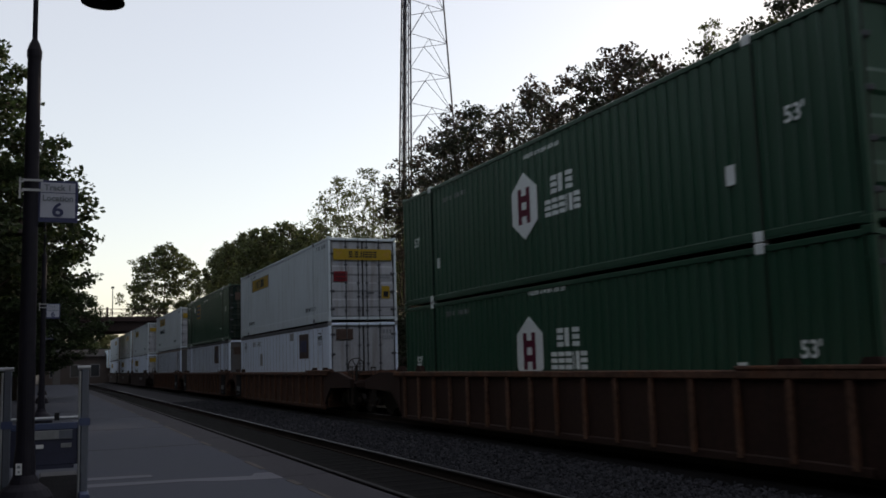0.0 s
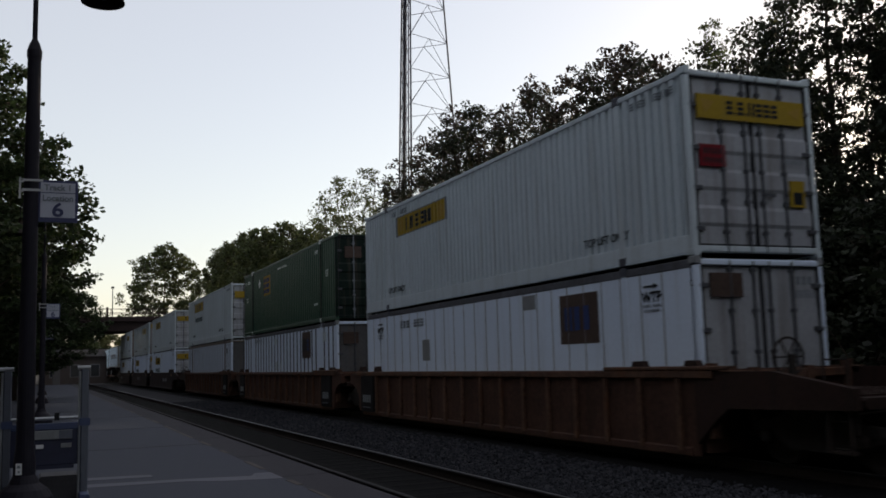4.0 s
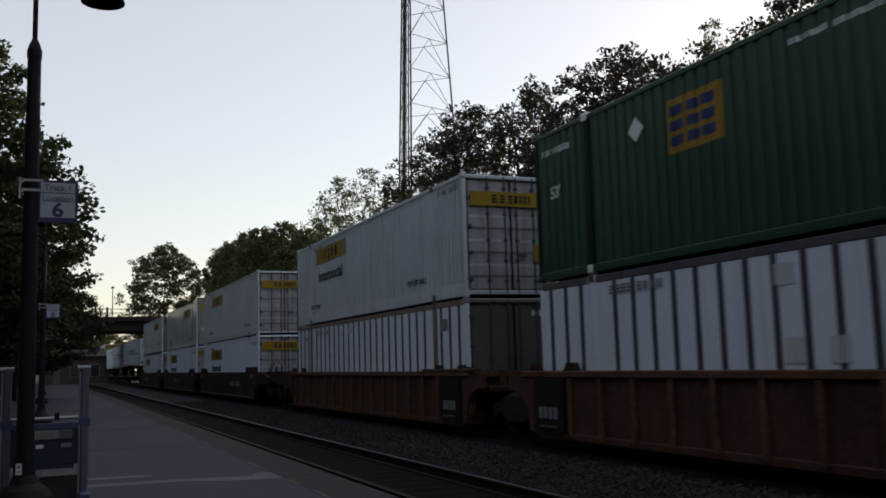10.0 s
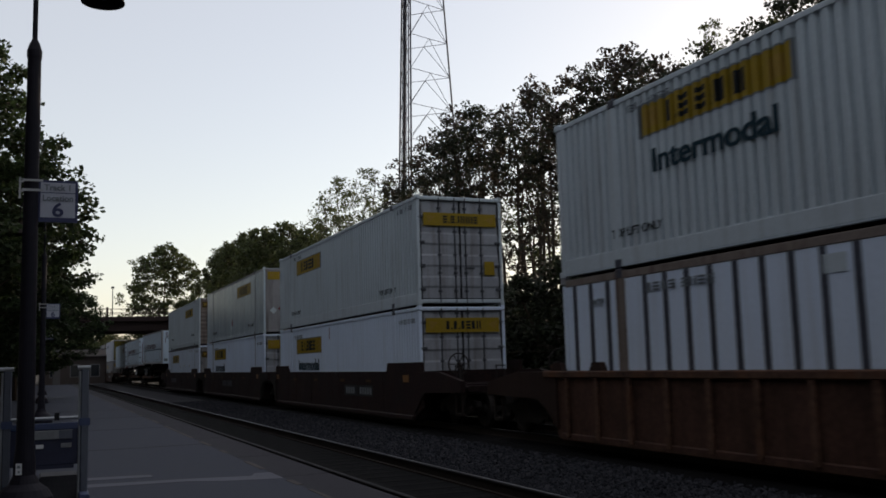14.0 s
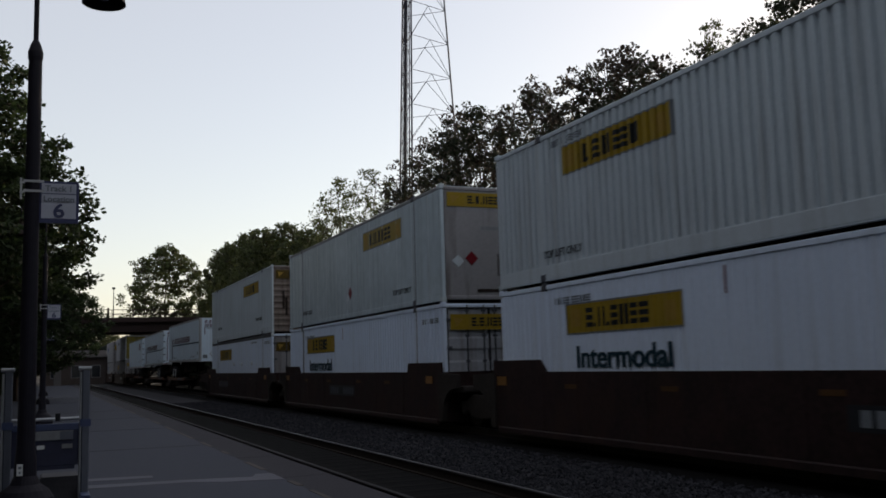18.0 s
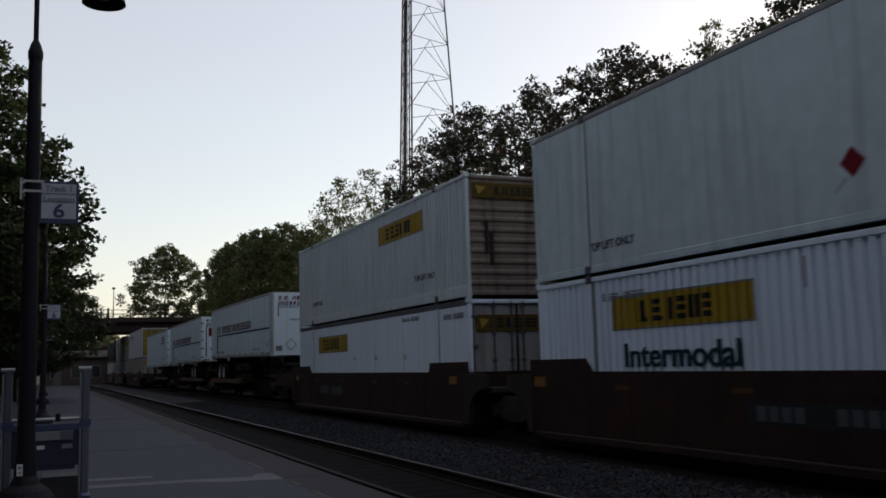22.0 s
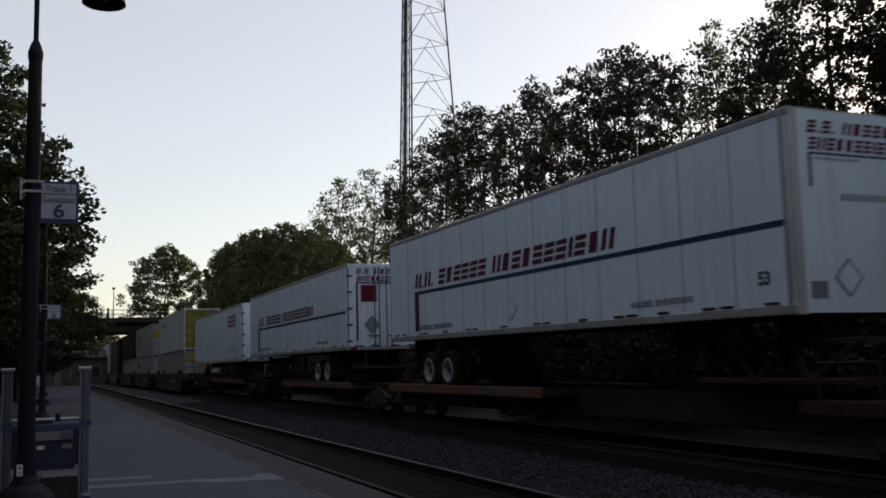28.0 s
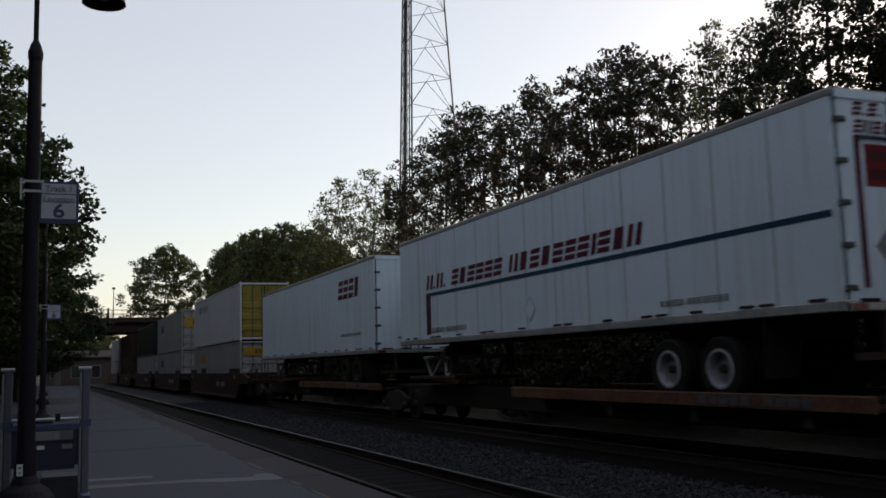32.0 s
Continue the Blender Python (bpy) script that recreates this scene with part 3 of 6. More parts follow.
def bogie(car, y):
    """A two-axle truck under the car; z = 0 is the top of rail."""
    b = part("bogie", Geo().box(-0.95, 0.95, y - 0.2, y + 0.2, 0.34, 0.62, 0.04), DARK_STEEL, car, "two-axle truck")
    for s in (-1, 1):
        pts = [(-1.12, 0.5), (-1.12, 0.62), (-0.75, 0.66), (-0.45, 0.8), (0.45, 0.8), (0.75, 0.66), (1.12, 0.62), (1.12, 0.5), (0.8, 0.46), (0.42, 0.26), (-0.42, 0.26), (-0.8, 0.46)]
        part("side_frame", Geo().prism([(s * 1.02 - 0.06, y + p, q) for p, q in pts], (0.12, 0, 0)), DARK_STEEL, b)
        for k in range(3):
            part("spring", Geo().tube((s * 1.02, y - 0.16 + 0.16 * k, 0.3), (s * 1.02, y - 0.16 + 0.16 * k, 0.55), 0.065, n=10), RAIL_RUST, b)
        for e in (-1, 1):
            part("axle_cap", Geo().lathe([(0.10, s * 1.05), (0.10, s * 1.13), (0.07, s * 1.16)], "X", 12, (0, y + e * 0.86, WHEEL_R)), RAIL_RUST if e * s > 0 else DARK_STEEL, b)
    for e in (-1, 1):
        wheelset(b, y + e * 0.86, WHEEL_R)


def well_car(label, y0, steel, style, front, rear, plate=6.3, ink=None):
    """A well car unit round the container whose front end is at y0. front, rear: 'coupler', 'joint' or 'none' (the neighbour owns the truck)."""
    c = thing("well_car", label, "rail car", pose(TX, y0, RAIL), "cars of the train")
    X, top, bot = 1.46, 1.355, 0.07
    part("well_floor", Geo().box(-X + 0.06, X - 0.06, 0.1, LEN - 0.1, 0.10, 0.30), DARK_STEEL, c)
    for s in (-1, 1):
        a, b = sorted((s * X, s * (X - 0.05)))
        if style == "ribbed":
            part("side_sheet", Geo().box(a, b, -0.06, LEN + 0.06, bot, top - 0.12), steel, c)
        else:
            ea, eb = 0.6 if front == "coupler" else 0.14, 0.6 if rear == "coupler" else 0.14
            out = [(-ea, 0.42 if ea > 0.5 else 0.2), (0.2, bot), (LEN - 0.2, bot), (LEN + eb, 0.42 if eb > 0.5 else 0.2), (LEN + eb, top + 0.24), (LEN - 1.95, top + 0.24), (LEN - 2.2, top), (2.25, top), (2.15, top + 0.24), (-ea, top + 0.24)]
            part("side_sheet", Geo().prism([(a, p, q) for p, q in out], (0.05, 0, 0)), steel, c)
        a, b = sorted((s * (X + 0.07), s * (X - 0.08)))
        part("top_chord", Geo().box(a, b, -0.5, LEN + 0.5, top - 0.13, top, 0.02), WELL_EDGE, c) if style == "ribbed" else None
        part("bottom_chord", Geo().box(a + 0.03, b - 0.03, 0.1, LEN - 0.1, bot - 0.02, bot + 0.12, 0.02), steel, c)
        if style == "ribbed":
            n = 16
            for i in range(n):
                y = 0.35 + i * (LEN - 0.7) / (n - 1)
                a, b = sorted((s * X + s * 0.001, s * (X + 0.075)))
                part("side_post", Geo().box(a, b, y - 0.055, y + 0.055, bot + 0.06, top - 0.128, 0.012), WELL_EDGE, c)
            if s < 0:
                for y in (0.0, 1.4, LEN - 1.4, LEN):
                    part("casting_guide", Geo().prism([(-X - 0.05, y - 0.22, top), (-X - 0.05, y + 0.22, top), (-X - 0.05, y + 0.12, top + 0.15), (-X - 0.05, y - 0.12, top + 0.15)], (0.12, 0, 0)), WELL_BROWN, c)
                part("end_chord", Geo().box(-X - 0.08, -X + 0.08, -0.9, 2.4, top - 0.005, top + 0.06, 0.015), WELL_EDGE, c, "raised rusty top plate")
        elif s < 0:
            for y in (0.67, 3.9, 6.6, 9.96, 13.0, 15.9):
                part("reflector", Geo().box(-X - 0.008, -X + 0.01, y - 0.22, y + 0.22, top - 0.32 + 0.03 * (y in (0.67, 15.9)), top - 0.24 + (0.14 if y in (0.67, 15.9) else 0)), ORANGE if y in (0.67, 15.9) else DULL_ORANGE, c, "amber reflector")
            for y in (2.6, 4.9, 7.1, 10.6, 12.8, 14.1):
                part("weld_seam", Geo().box(-X - 0.006, -X + 0.01, y - 0.03, y + 0.03, bot + 0.1, top - 0.03), steel, c)
            part("number_plate", Geo().box(-X - 0.004, -X + 0.01, plate - 2.8, plate + 0.1, top - 0.75, top - 0.42), INK, c, "black number panel")
            g = Geo()
            for i in range(11):
                if i not in (4, 5):
                    g.box(-X - 0.007, -X + 0.01, plate - 0.28 - 0.24 * i, plate - 0.11 - 0.24 * i, top - 0.69, top - 0.48)
            tagged(part("number_marking", g, ink or INK_GREY, c, "faint painted number bars"), kind="stuff")
    for sgn, kind, ye in ((-1, front, 0.0), (1, rear, LEN)):
        dark = WELL_BROWN if style == "ribbed" else (steel if kind == "coupler" else DARK_STEEL)
        reach = 3.1 if kind == "coupler" else 1.15
        ya, yb = sorted((ye + sgn * 0.25, ye + sgn * reach))
        part("end_platform", Geo().box(-1.3, 1.3, ya, yb, 0.86, 1.0, 0.03), dark, c)
        part("draft_sill", Geo().box(-0.35, 0.35, ya, yb + (0.5 if kind == "coupler" and sgn > 0 else 0), 0.5, 0.87), DARK_STEEL, c)
        for s in (-1, 1):
            a, b = sorted((s * 1.5, s * 1.38))
            if kind == "coupler":
                pts = [(0.05, 0.25), (0.05, top - 0.02), (reach * 0.55, top - 0.02), (reach, 1.12), (reach, 0.85), (0.8, 0.80), (0.5, 0.62)]
            else:
                pts = [(0.05, 0.15), (0.05, top - 0.02), (reach, top - 0.06), (reach, 0.98), (0.85, 0.94), (0.55, 0.82), (0.34, 0.6), (0.24, 0.15)]
            pts = [(ye + sgn * p, q) for p, q in pts]
            pts = pts if sgn > 0 else pts[::-1]
            part("end_web", Geo().prism([(a, p, q) for p, q in pts], (b - a, 0, 0)), steel if kind != "coupler" and style == "ribbed" else dark, c)
        if steel is WELL_RUST and kind != "coupler":
            for s in (-1, 1):
                part("end_panel", Geo().box(*sorted((s * (X + 0.085), s * (X + 0.002))), *sorted((ye - sgn * 1.16, ye - sgn * 0.04)), 0.16, top - 0.135), END_DARK, c, "dark end panel")
            g = Geo()
            for i in range(4):
                y = ye - sgn * 0.6 + 0.36 - 0.19 * i
                g.box(-X - 0.092, -X - 0.08, y - 0.13, y, 0.44, 0.66)
            tagged(part("number_marking", g, INK_GREY, c, "faint painted number bars"), kind="stuff")
            part("panel_step", Geo().box(-X - 0.12, -X - 0.08, *sorted((ye - sgn * 0.95, ye - sgn * 0.3)), 0.27, 0.31), STRIPE, c, "grey foot step")
        if style == "ribbed":
            for s in (-1, 1):
                for xo, zt in ((1.43, 0.10), (0.62, 0.02)):
                    part("end_post", Geo().box(*sorted((s * xo, s * (xo - 0.16))), *sorted((ye + sgn * 0.225, ye + sgn * 0.36)), 0.34, top + zt, 0.015), WELL_EDGE, c)
            part("end_sill", Geo().box(-1.26, 1.26, *sorted((ye + sgn * 0.225, ye + sgn * 0.34)), top - 0.16, top - 0.02, 0.015), WELL_EDGE, c)
        part("end_bulkhead", Geo().box(-1.4, 1.4, *sorted((ye + sgn * 0.12, ye + sgn * 0.22)), 0.12, top), steel, c)
        if kind == "coupler":
            part("coupler", Geo().box(-0.13, 0.13, *sorted((ye + sgn * 3.0, ye + sgn * 3.78)), 0.60, 0.86, 0.03), RAIL_RUST, c)
            g = Geo()
            yw = ye + sgn * 1.2
            for i in range(20):
                a0, a1 = 2 * math.pi * i / 20, 2 * math.pi * (i + 1) / 20
                g.tube((0.28 * math.cos(a0) - 0.7, yw, 1.52 + 0.28 * math.sin(a0)), (0.28 * math.cos(a1) - 0.7, yw, 1.52 + 0.28 * math.sin(a1)), 0.018, n=6, caps=False)
            for i in range(3):
                a0 = math.pi * i / 3
                g.tube((0.28 * math.cos(a0) - 0.7, yw, 1.52 + 0.28 * math.sin(a0)), (-0.28 * math.cos(a0) - 0.7, yw, 1.52 - 0.28 * math.sin(a0)), 0.013, n=6)
            g.box(-0.74, -0.66, *sorted((yw + sgn * 0.02, yw + sgn * 0.1)), 0.98, 1.56)
            part("brake_wheel", g, DARK_STEEL, c, "round hand brake wheel")
            for s in (-1, 1):
                ladder = Geo()
                ys = ye + sgn * 2.7
                ladder.tube((s * 1.36, ys - 0.2, 0.35), (s * 1.36, ys - 0.2, 1.5), 0.014, n=6).tube((s * 1.36, ys + 0.2, 0.35), (s * 1.36, ys + 0.2, 1.5), 0.014, n=6)
                for zr in (0.36, 0.7, 1.04, 1.48):
                    ladder.tube((s * 1.36, ys - 0.2, zr), (s * 1.36, ys + 0.2, zr), 0.013, n=6)
                part("grab_iron", ladder, DARK_STEEL, c)
            hose = Geo()
            pts = [Vector((0.45, ye + sgn * (2.9 + 0.75 * u), 0.72 - 0.95 * u * (1 - u) * 1.6)) for u in np.linspace(0, 1, 8)]
            for p, q in zip(pts, pts[1:]):
                hose.tube(p, q, 0.022, n=6, caps=False)
            part("air_hose", hose, RUBBER, c)
            part("uncoupling_lever", Geo().tube((-1.35, ye + sgn * 3.0, 0.8), (-0.1, ye + sgn * 3.25, 0.9), 0.014, n=6).tube((-1.35, ye + sgn * 3.0, 0.8), (-1.38, ye + sgn * 3.02, 0.55), 0.014, n=6), RAIL_RUST, c)
            step = Geo().box(-1.42, -1.30, *sorted((ye + sgn * 2.55, ye + sgn * 2.95)), 0.30, 0.34)
            step.box(-1.42, -1.38, *sorted((ye + sgn * 2.55, ye + sgn * 2.59)), 0.30, 0.86).box(-1.42, -1.38, *sorted((ye + sgn * 2.91, ye + sgn * 2.95)), 0.30, 0.86)
            part("sill_step", step, RAIL_RUST, c)
            for k in range(9):
                yy = ye + sgn * (0.5 + 0.28 * k)
                part("walkway_slat", Geo().box(-1.28, 1.28, yy - 0.06, yy + 0.06, 1.001, 1.03), dark, c)
            bogie(c, ye + sgn * 1.95)
        elif kind == "joint":
            bogie(c, ye + sgn * 1.68)
    MOVERS.append(c)
    return c


def spine_car(label, y0, deck_a, deck_b, stand_y, bogies, stand):
    """A spine car unit: a central beam, a wheel deck and a folding trailer stand. z = 0 is the top of rail."""
    c = thing("spine_car", label, "rail car", pose(TX, y0, RAIL), "cars of the train")
    part("spine_beam", Geo().box(-0.36, 0.36, -1.3, LEN + 1.3, 0.42, 0.98, 0.03), DARK_STEEL, c)
    part("wheel_deck", Geo().box(-1.25, 1.25, deck_a, deck_b, 0.83, 0.885), WELL_BROWN, c)
    for s in (-1, 1):
        a, b = sorted((s * 1.30, s * 1.21))
        part("deck_side", Geo().box(a, b, deck_a, deck_b, 0.81, 1.03, 0.015), WELL_EDGE, c, "rusty orange side channel")
        y = deck_a + 1.2
        while y < deck_b - 0.4:
            part("deck_arm", Geo().box(*sorted((s * 0.36, s * 1.2)), y - 0.07, y + 0.07, 0.58, 0.83), DARK_STEEL, c)
            y += 2.4
    g = Geo()
    for i in range(10):
        if i != 4:
            g.box(-1.306, -1.296, deck_a + 1.0 + 0.24 * i, deck_a + 1.17 + 0.24 * i, 0.86, 0.99)
    tagged(part("number_marking", g, STRIPE, c, "pale painted number bars"), kind="stuff")
    part("stand_head", Geo().box(-0.62, 0.62, stand_y - 1.45, stand_y + 1.45, 1.68, 1.78, 0.02), stand, c)
    part("stand_base", Geo().box(-1.0, 1.0, stand_y - 1.6, stand_y + 1.6, 1.14, 1.24, 0.02), WELL_BROWN, c)
    for s in (-1, 1):
        for ya, yb in ((-1.25, -0.55), (1.25, 0.55), (-0.15, -0.5), (0.15, 0.5)):
            part("stand_leg", Geo().tube((s * 0.6, stand_y + ya, 1.70), (s * 0.72, stand_y + yb, 1.20), 0.055, n=8), stand, c, "folding stand leg")
    part("kingpin_plate", Geo().box(-0.35, 0.35, stand_y - 0.45, stand_y + 0.45, 1.78, 2.06, 0.03), DARK_STEEL, c)
    for ye in ((-0.4,) if stand is DARK_STEEL else ()):
        part("end_walkway", Geo().box(-1.28, 1.28, ye - 0.85, ye + 0.55, 0.78, 0.95, 0.02), WELL_BROWN, c, "rusty brown end walkway")
        for s in (-1, 1):
            rail = Geo().tube((s * 1.24, ye - 0.8, 0.95), (s * 1.24, ye - 0.8, 1.45), 0.018, n=6).tube((s * 1.24, ye - 0.8, 1.45), (s * 1.24, ye + 0.2, 1.45), 0.018, n=6).tube((s * 1.24, ye + 0.2, 1.45), (s * 1.24, ye + 0.2, 0.95), 0.018, n=6)
            part("grab_rail", rail, WELL_BROWN, c)
    for y in bogies:
        bogie(c, y)
    MOVERS.append(c)
    return c


def trailer(label, y0, z0, tall, doors_front, tilt=0.0, style="stripe", zw=-0.71):
    """A dry van trailer: floor at z = 0 of its own space, the end towards the camera at y = 0."""
    c = thing("semi_trailer", label, "trailer", pose(TX, y0, z0, tilt), "trailers on the train")
    x = -HW + 0.01
    one = [(0.0, 0.0), (LEN, 0.0)]
    for s in (-1, 1):
        xo, xi = s * HW, s * (HW - 0.06)
        part("side_panel", Geo().box(*sorted((s * (HW - 0.01), s * (HW - 0.05))), 0.06, LEN - 0.06, 0.14, tall - 0.1), TRAILER_WHITE, c)
        part("top_rail", Geo().box(min(xo, xi), max(xo, xi), 0, LEN, tall - 0.11, tall, 0.02), SEAM, c, "grey top rail")
        part("bottom_rail", Geo().box(min(xo, xi), max(xo, xi), 0, LEN, 0, 0.145, 0.015), ALU, c, "aluminium bottom rail")
    y = 1.22
    while y < LEN - 0.6:
        part("panel_seam", Geo().box(x - 0.004, x + 0.01, y - 0.022, y + 0.022, 0.15, tall - 0.11), PANEL_SEAM if style == "stripe" else TRAILER_WHITE, c)
        y += 1.22
    part("roof", Geo().box(-HW + 0.02, HW - 0.02, 0.02, LEN - 0.02, tall - 0.03, tall + 0.012), ALU, c)
    part("floor", Geo().box(-HW + 0.05, HW - 0.05, 0.03, LEN - 0.03, 0.02, 0.12), DARK_STEEL, c)
    part("end_wall", Geo().box(-HW + 0.06, HW - 0.06, LEN - 0.08, LEN - 0.02, 0.02, tall - 0.02), TRAILER_WHITE, c)
    if doors_front:
        for s in (-1, 1):
            d = part("door", Geo().box(*sorted((s * 0.008, s * (HW - 0.09))), 0.02, 0.07, 0.13, tall - 0.13), TRAILER_WHITE, c)
            for xr in (0.13, 0.30):
                part("lock_rod", Geo().tube((s * xr, 0.0, 0.1), (s * xr, 0.0, tall - 0.06), 0.02, n=8), ROD, d, "vertical zinc lock rod")
            part("rod_handle", Geo().box(*sorted((s * 0.12, s * 0.55)), -0.03, -0.005, 0.46, 0.50), ROD, d)
            for zh in (0.3, 0.85, 1.4, 1.95, 2.5):
                part("hinge", Geo().box(*sorted((s * (HW - 0.2), s * (HW - 0.02))), -0.008, 0.03, zh - 0.035, zh + 0.035, 0.01), ROD, d)
            part("tail_light", Geo().box(*sorted((s * 0.95, s * 1.2)), -0.012, 0.02, 0.02, 0.10), REFLECT_RED, c)
        for xx in (-1.05, -0.45, 0.25, 0.85):
            part("reflector", Geo().box(xx, xx + 0.32, -0.010, 0.03, 0.125, 0.165), TAPE, c)
        part("door_frame", Geo().box(-HW, HW, 0.0, 0.07, 0.0, 0.12, 0.015), ALU, c)
        part("door_header", Geo().box(-HW + 0.05, HW - 0.05, 0.0, 0.08, tall - 0.13, tall - 0.01), TRAILER_WHITE, c)
        part("bumper", Geo().box(-1.1, 1.1, 0.05, 0.15, -0.62, -0.52).box(-0.65, -0.57, 0.05, 0.13, -0.55, 0.03).box(0.57, 0.65, 0.05, 0.13, -0.55, 0.03), RAIL_RUST, c, "rusty underride bumper")
    else:
        part("front_wall", Geo().box(-HW + 0.13, HW - 0.13, 0.0, 0.07, 0.02, tall - 0.02), TRAILER_WHITE, c)
        for s in (-1, 1):
            part("corner_radius", Geo().lathe([(0.14, 0.0), (0.14, tall - 0.01)], "Z", 20, (s * (HW - 0.138), 0.135, 0)), ALU, c, "rounded grey corner post", smooth=False)
        part("gladhand_box", Geo().box(0.72, 1.0, -0.05, 0.02, 0.25, 0.55, 0.02), INK_GREY, c, "grey connector box")
        part("air_hose", Geo().tube((0.86, -0.04, 0.3), (0.9, -0.06, -0.25), 0.025, n=6), INK, c)
        part("air_hose", Geo().tube((1.05, -0.03, 0.62), (1.08, -0.05, 0.85), 0.08, n=8), INK_GREY, c)
    # running gear
    wy = (2.55, 3.81) if doors_front else (LEN - 4.1, LEN - 2.86)
    if style == "lease":
        wy = (2.0, 3.25)
    r, paint = 0.49, DARK_STEEL if style == "lease" else RIM
    part("slider_frame", Geo().box(-0.55, 0.55, wy[0] - 0.9, wy[1] + 0.9, -0.32, 0.02), DARK_STEEL, c)
    for y in wy:
        part("axle", Geo().tube((-1.1, y, zw), (1.1, y, zw), 0.07, n=10), DARK_STEEL, c)
        for s in (-1, 1):
            for k, off in enumerate((1.14, 0.81)):
                w = part("wheel", Geo().lathe([(0.29, s * (off - 0.13)), (r - 0.03, s * (off - 0.13)), (r, s * (off - 0.09)), (r, s * (off + 0.09)), (r - 0.03, s * (off + 0.13)), (0.29, s * (off + 0.12))], "X", 28, (0, y, zw), False), RUBBER, c, "black rubber tyre", smooth=False)
                if k == 0:
                    ring = [(0.305, 0.125), (0.30, 0.14), (0.265, 0.14), (0.255, 0.09), (0.25, -0.02), (0.19, -0.03), (0.19, -0.04), (0.30, -0.04)]
                    part("rim", Geo().lathe([(p, s * (off + q)) for p, q in ring], "X", 24, (0, y, zw), False), paint, w, "painted wheel rim")
                    part("wheel_disc", Geo().lathe([(0.20, s * (off - 0.035)), (0.20, s * (off - 0.015)), (0.15, s * (off + 0.0)), (0.07, s * (off + 0.03))], "X", 20, (0, y, zw)), SEAM, w, "dull grey wheel disc")
                    part("hub", Geo().lathe([(0.075, s * (off - 0.01)), (0.07, s * (off + 0.09)), (0.04, s * (off + 0.11))], "X", 14, (0, y, zw)), DARK_STEEL, w)
    for s in (-1, 1):
        part("mud_flap", Geo().box(*sorted((s * 0.65, s * 1.27)), (wy[0] - 1.0 if doors_front else wy[1] + 0.95), (wy[0] - 0.97 if doors_front else wy[1] + 0.98), -0.85, 0.0), RUBBER, c)
        yl = LEN - 2.6 if doors_front else 2.6
        leg = part("landing_leg", Geo().box(*sorted((s * 0.75, s * 0.9)), yl - 0.08, yl + 0.08, -0.72, 0.03, 0.015), DARK_STEEL, c)
        part("foot", Geo().box(*sorted((s * 0.68, s * 0.97)), yl - 0.14, yl + 0.14, -0.76, -0.72), DARK_STEEL, leg)
    # reflective tape along the bottom rail
    for i, yy in enumerate([0.5, 1.45, 1.85, 3.0, 3.9, 4.3, 5.5, 6.9, 7.3, 8.8, 10.3, 10.7, 12.1, 13.4, 13.8, 15.0, 15.6]):
        part("reflector", Geo().box(-HW - 0.004, -HW + 0.01, yy - 0.15, yy + 0.15, 0.155, 0.19), TAPE, c)
    if style == "stripe":
        h = 3.16 - z0
        part("stripe", Geo().box(x - 0.008, x + 0.01, 0.15, 14.05, h - 0.03, h + 0.055), BLUE_INK, c, "navy blue stripe")
        part("stripe_drop", Geo().box(x - 0.008, x + 0.01, 13.86, 13.94, 2.15 - z0, h - 0.03), BLUE_INK, c)
        part("stripe_drop", Geo().box(x - 0.008, x + 0.01, 13.95, 14.16, 2.13 - z0, h + 0.055), RED_INK, c, "dark red painted bar")
        bars(one, x, 14.12, 4.3, h + 0.14, h + 0.52, "w.w. wwwwww wwwwwwwiwww", 5, RED_INK, c, slant=0.28)
        bars(one, x, 13.8, 11.6, 2.17 - z0, 2.29 - z0, "wwwwww wwwwwwwww", 8, INK_GREY, c, "small_marking")
        bars(one, x, 3.9, 2.2, 0.30, 0.40, "wwwww wwwwwwww", 9, INK_GREY, c, "small_marking")
        yf = -0.006 if not doors_front else -0.026
        front_bars(-0.95, 0.85, -0.006 if not doors_front else 0.012, tall - 0.34, tall - 0.16, "w.w. wwwwww", 3, RED_INK, c, slant=0.25)
        front_bars(-0.95, 0.85, -0.006 if not doors_front else 0.012, tall - 0.58, tall - 0.40, "wwwwwwwiwww", 4, RED_INK, c, slant=0.25)
        part("underline", Geo().box(-0.9, 0.85, yf + 0.0, 0.03, tall - 0.645, tall - 0.615), BLUE_INK, c)
        part("underline_drop", Geo().box(-0.95, -0.90, yf + 0.0, 0.03, (0.3 if doors_front else tall - 1.1), tall - 0.615), RED_INK, c)
        if doors_front:
            part("placard_board", Geo().box(-0.78, -0.22, 0.008, 0.03, tall - 1.28, tall - 0.72), RED, c, "red square placard with dark bars")
            front_bars(-0.72, -0.28, 0.004, tall - 0.95, tall - 0.8, 5, 142, INK, c, name="small_marking")
            front_bars(-0.72, -0.28, 0.004, tall - 1.2, tall - 1.05, 6, 143, INK, c, name="small_marking")
            part("placard", Geo().prism([(-0.70, 0.006, 0.84), (-0.40, 0.006, 0.52), (-0.10, 0.006, 0.84), (-0.40, 0.006, 1.18)], (0, 0.01, 0)), SEAM, c, "diamond placard holder")
            front_bars(0.6, 1.1, 0.012, 0.55, 0.66, 9, 12, INK_GREY, c)
            front_bars(0.6, 1.1, 0.012, 0.38, 0.48, 9, 13, INK_GREY, c)
        else:
            front_bars(-0.85, 0.0, -0.006, tall - 0.72, tall - 0.68, 12, 12, INK_GREY, c)
            front_bars(-0.4, 0.6, -0.006, tall - 1.28, tall - 1.18, 10, 14, INK_GREY, c)
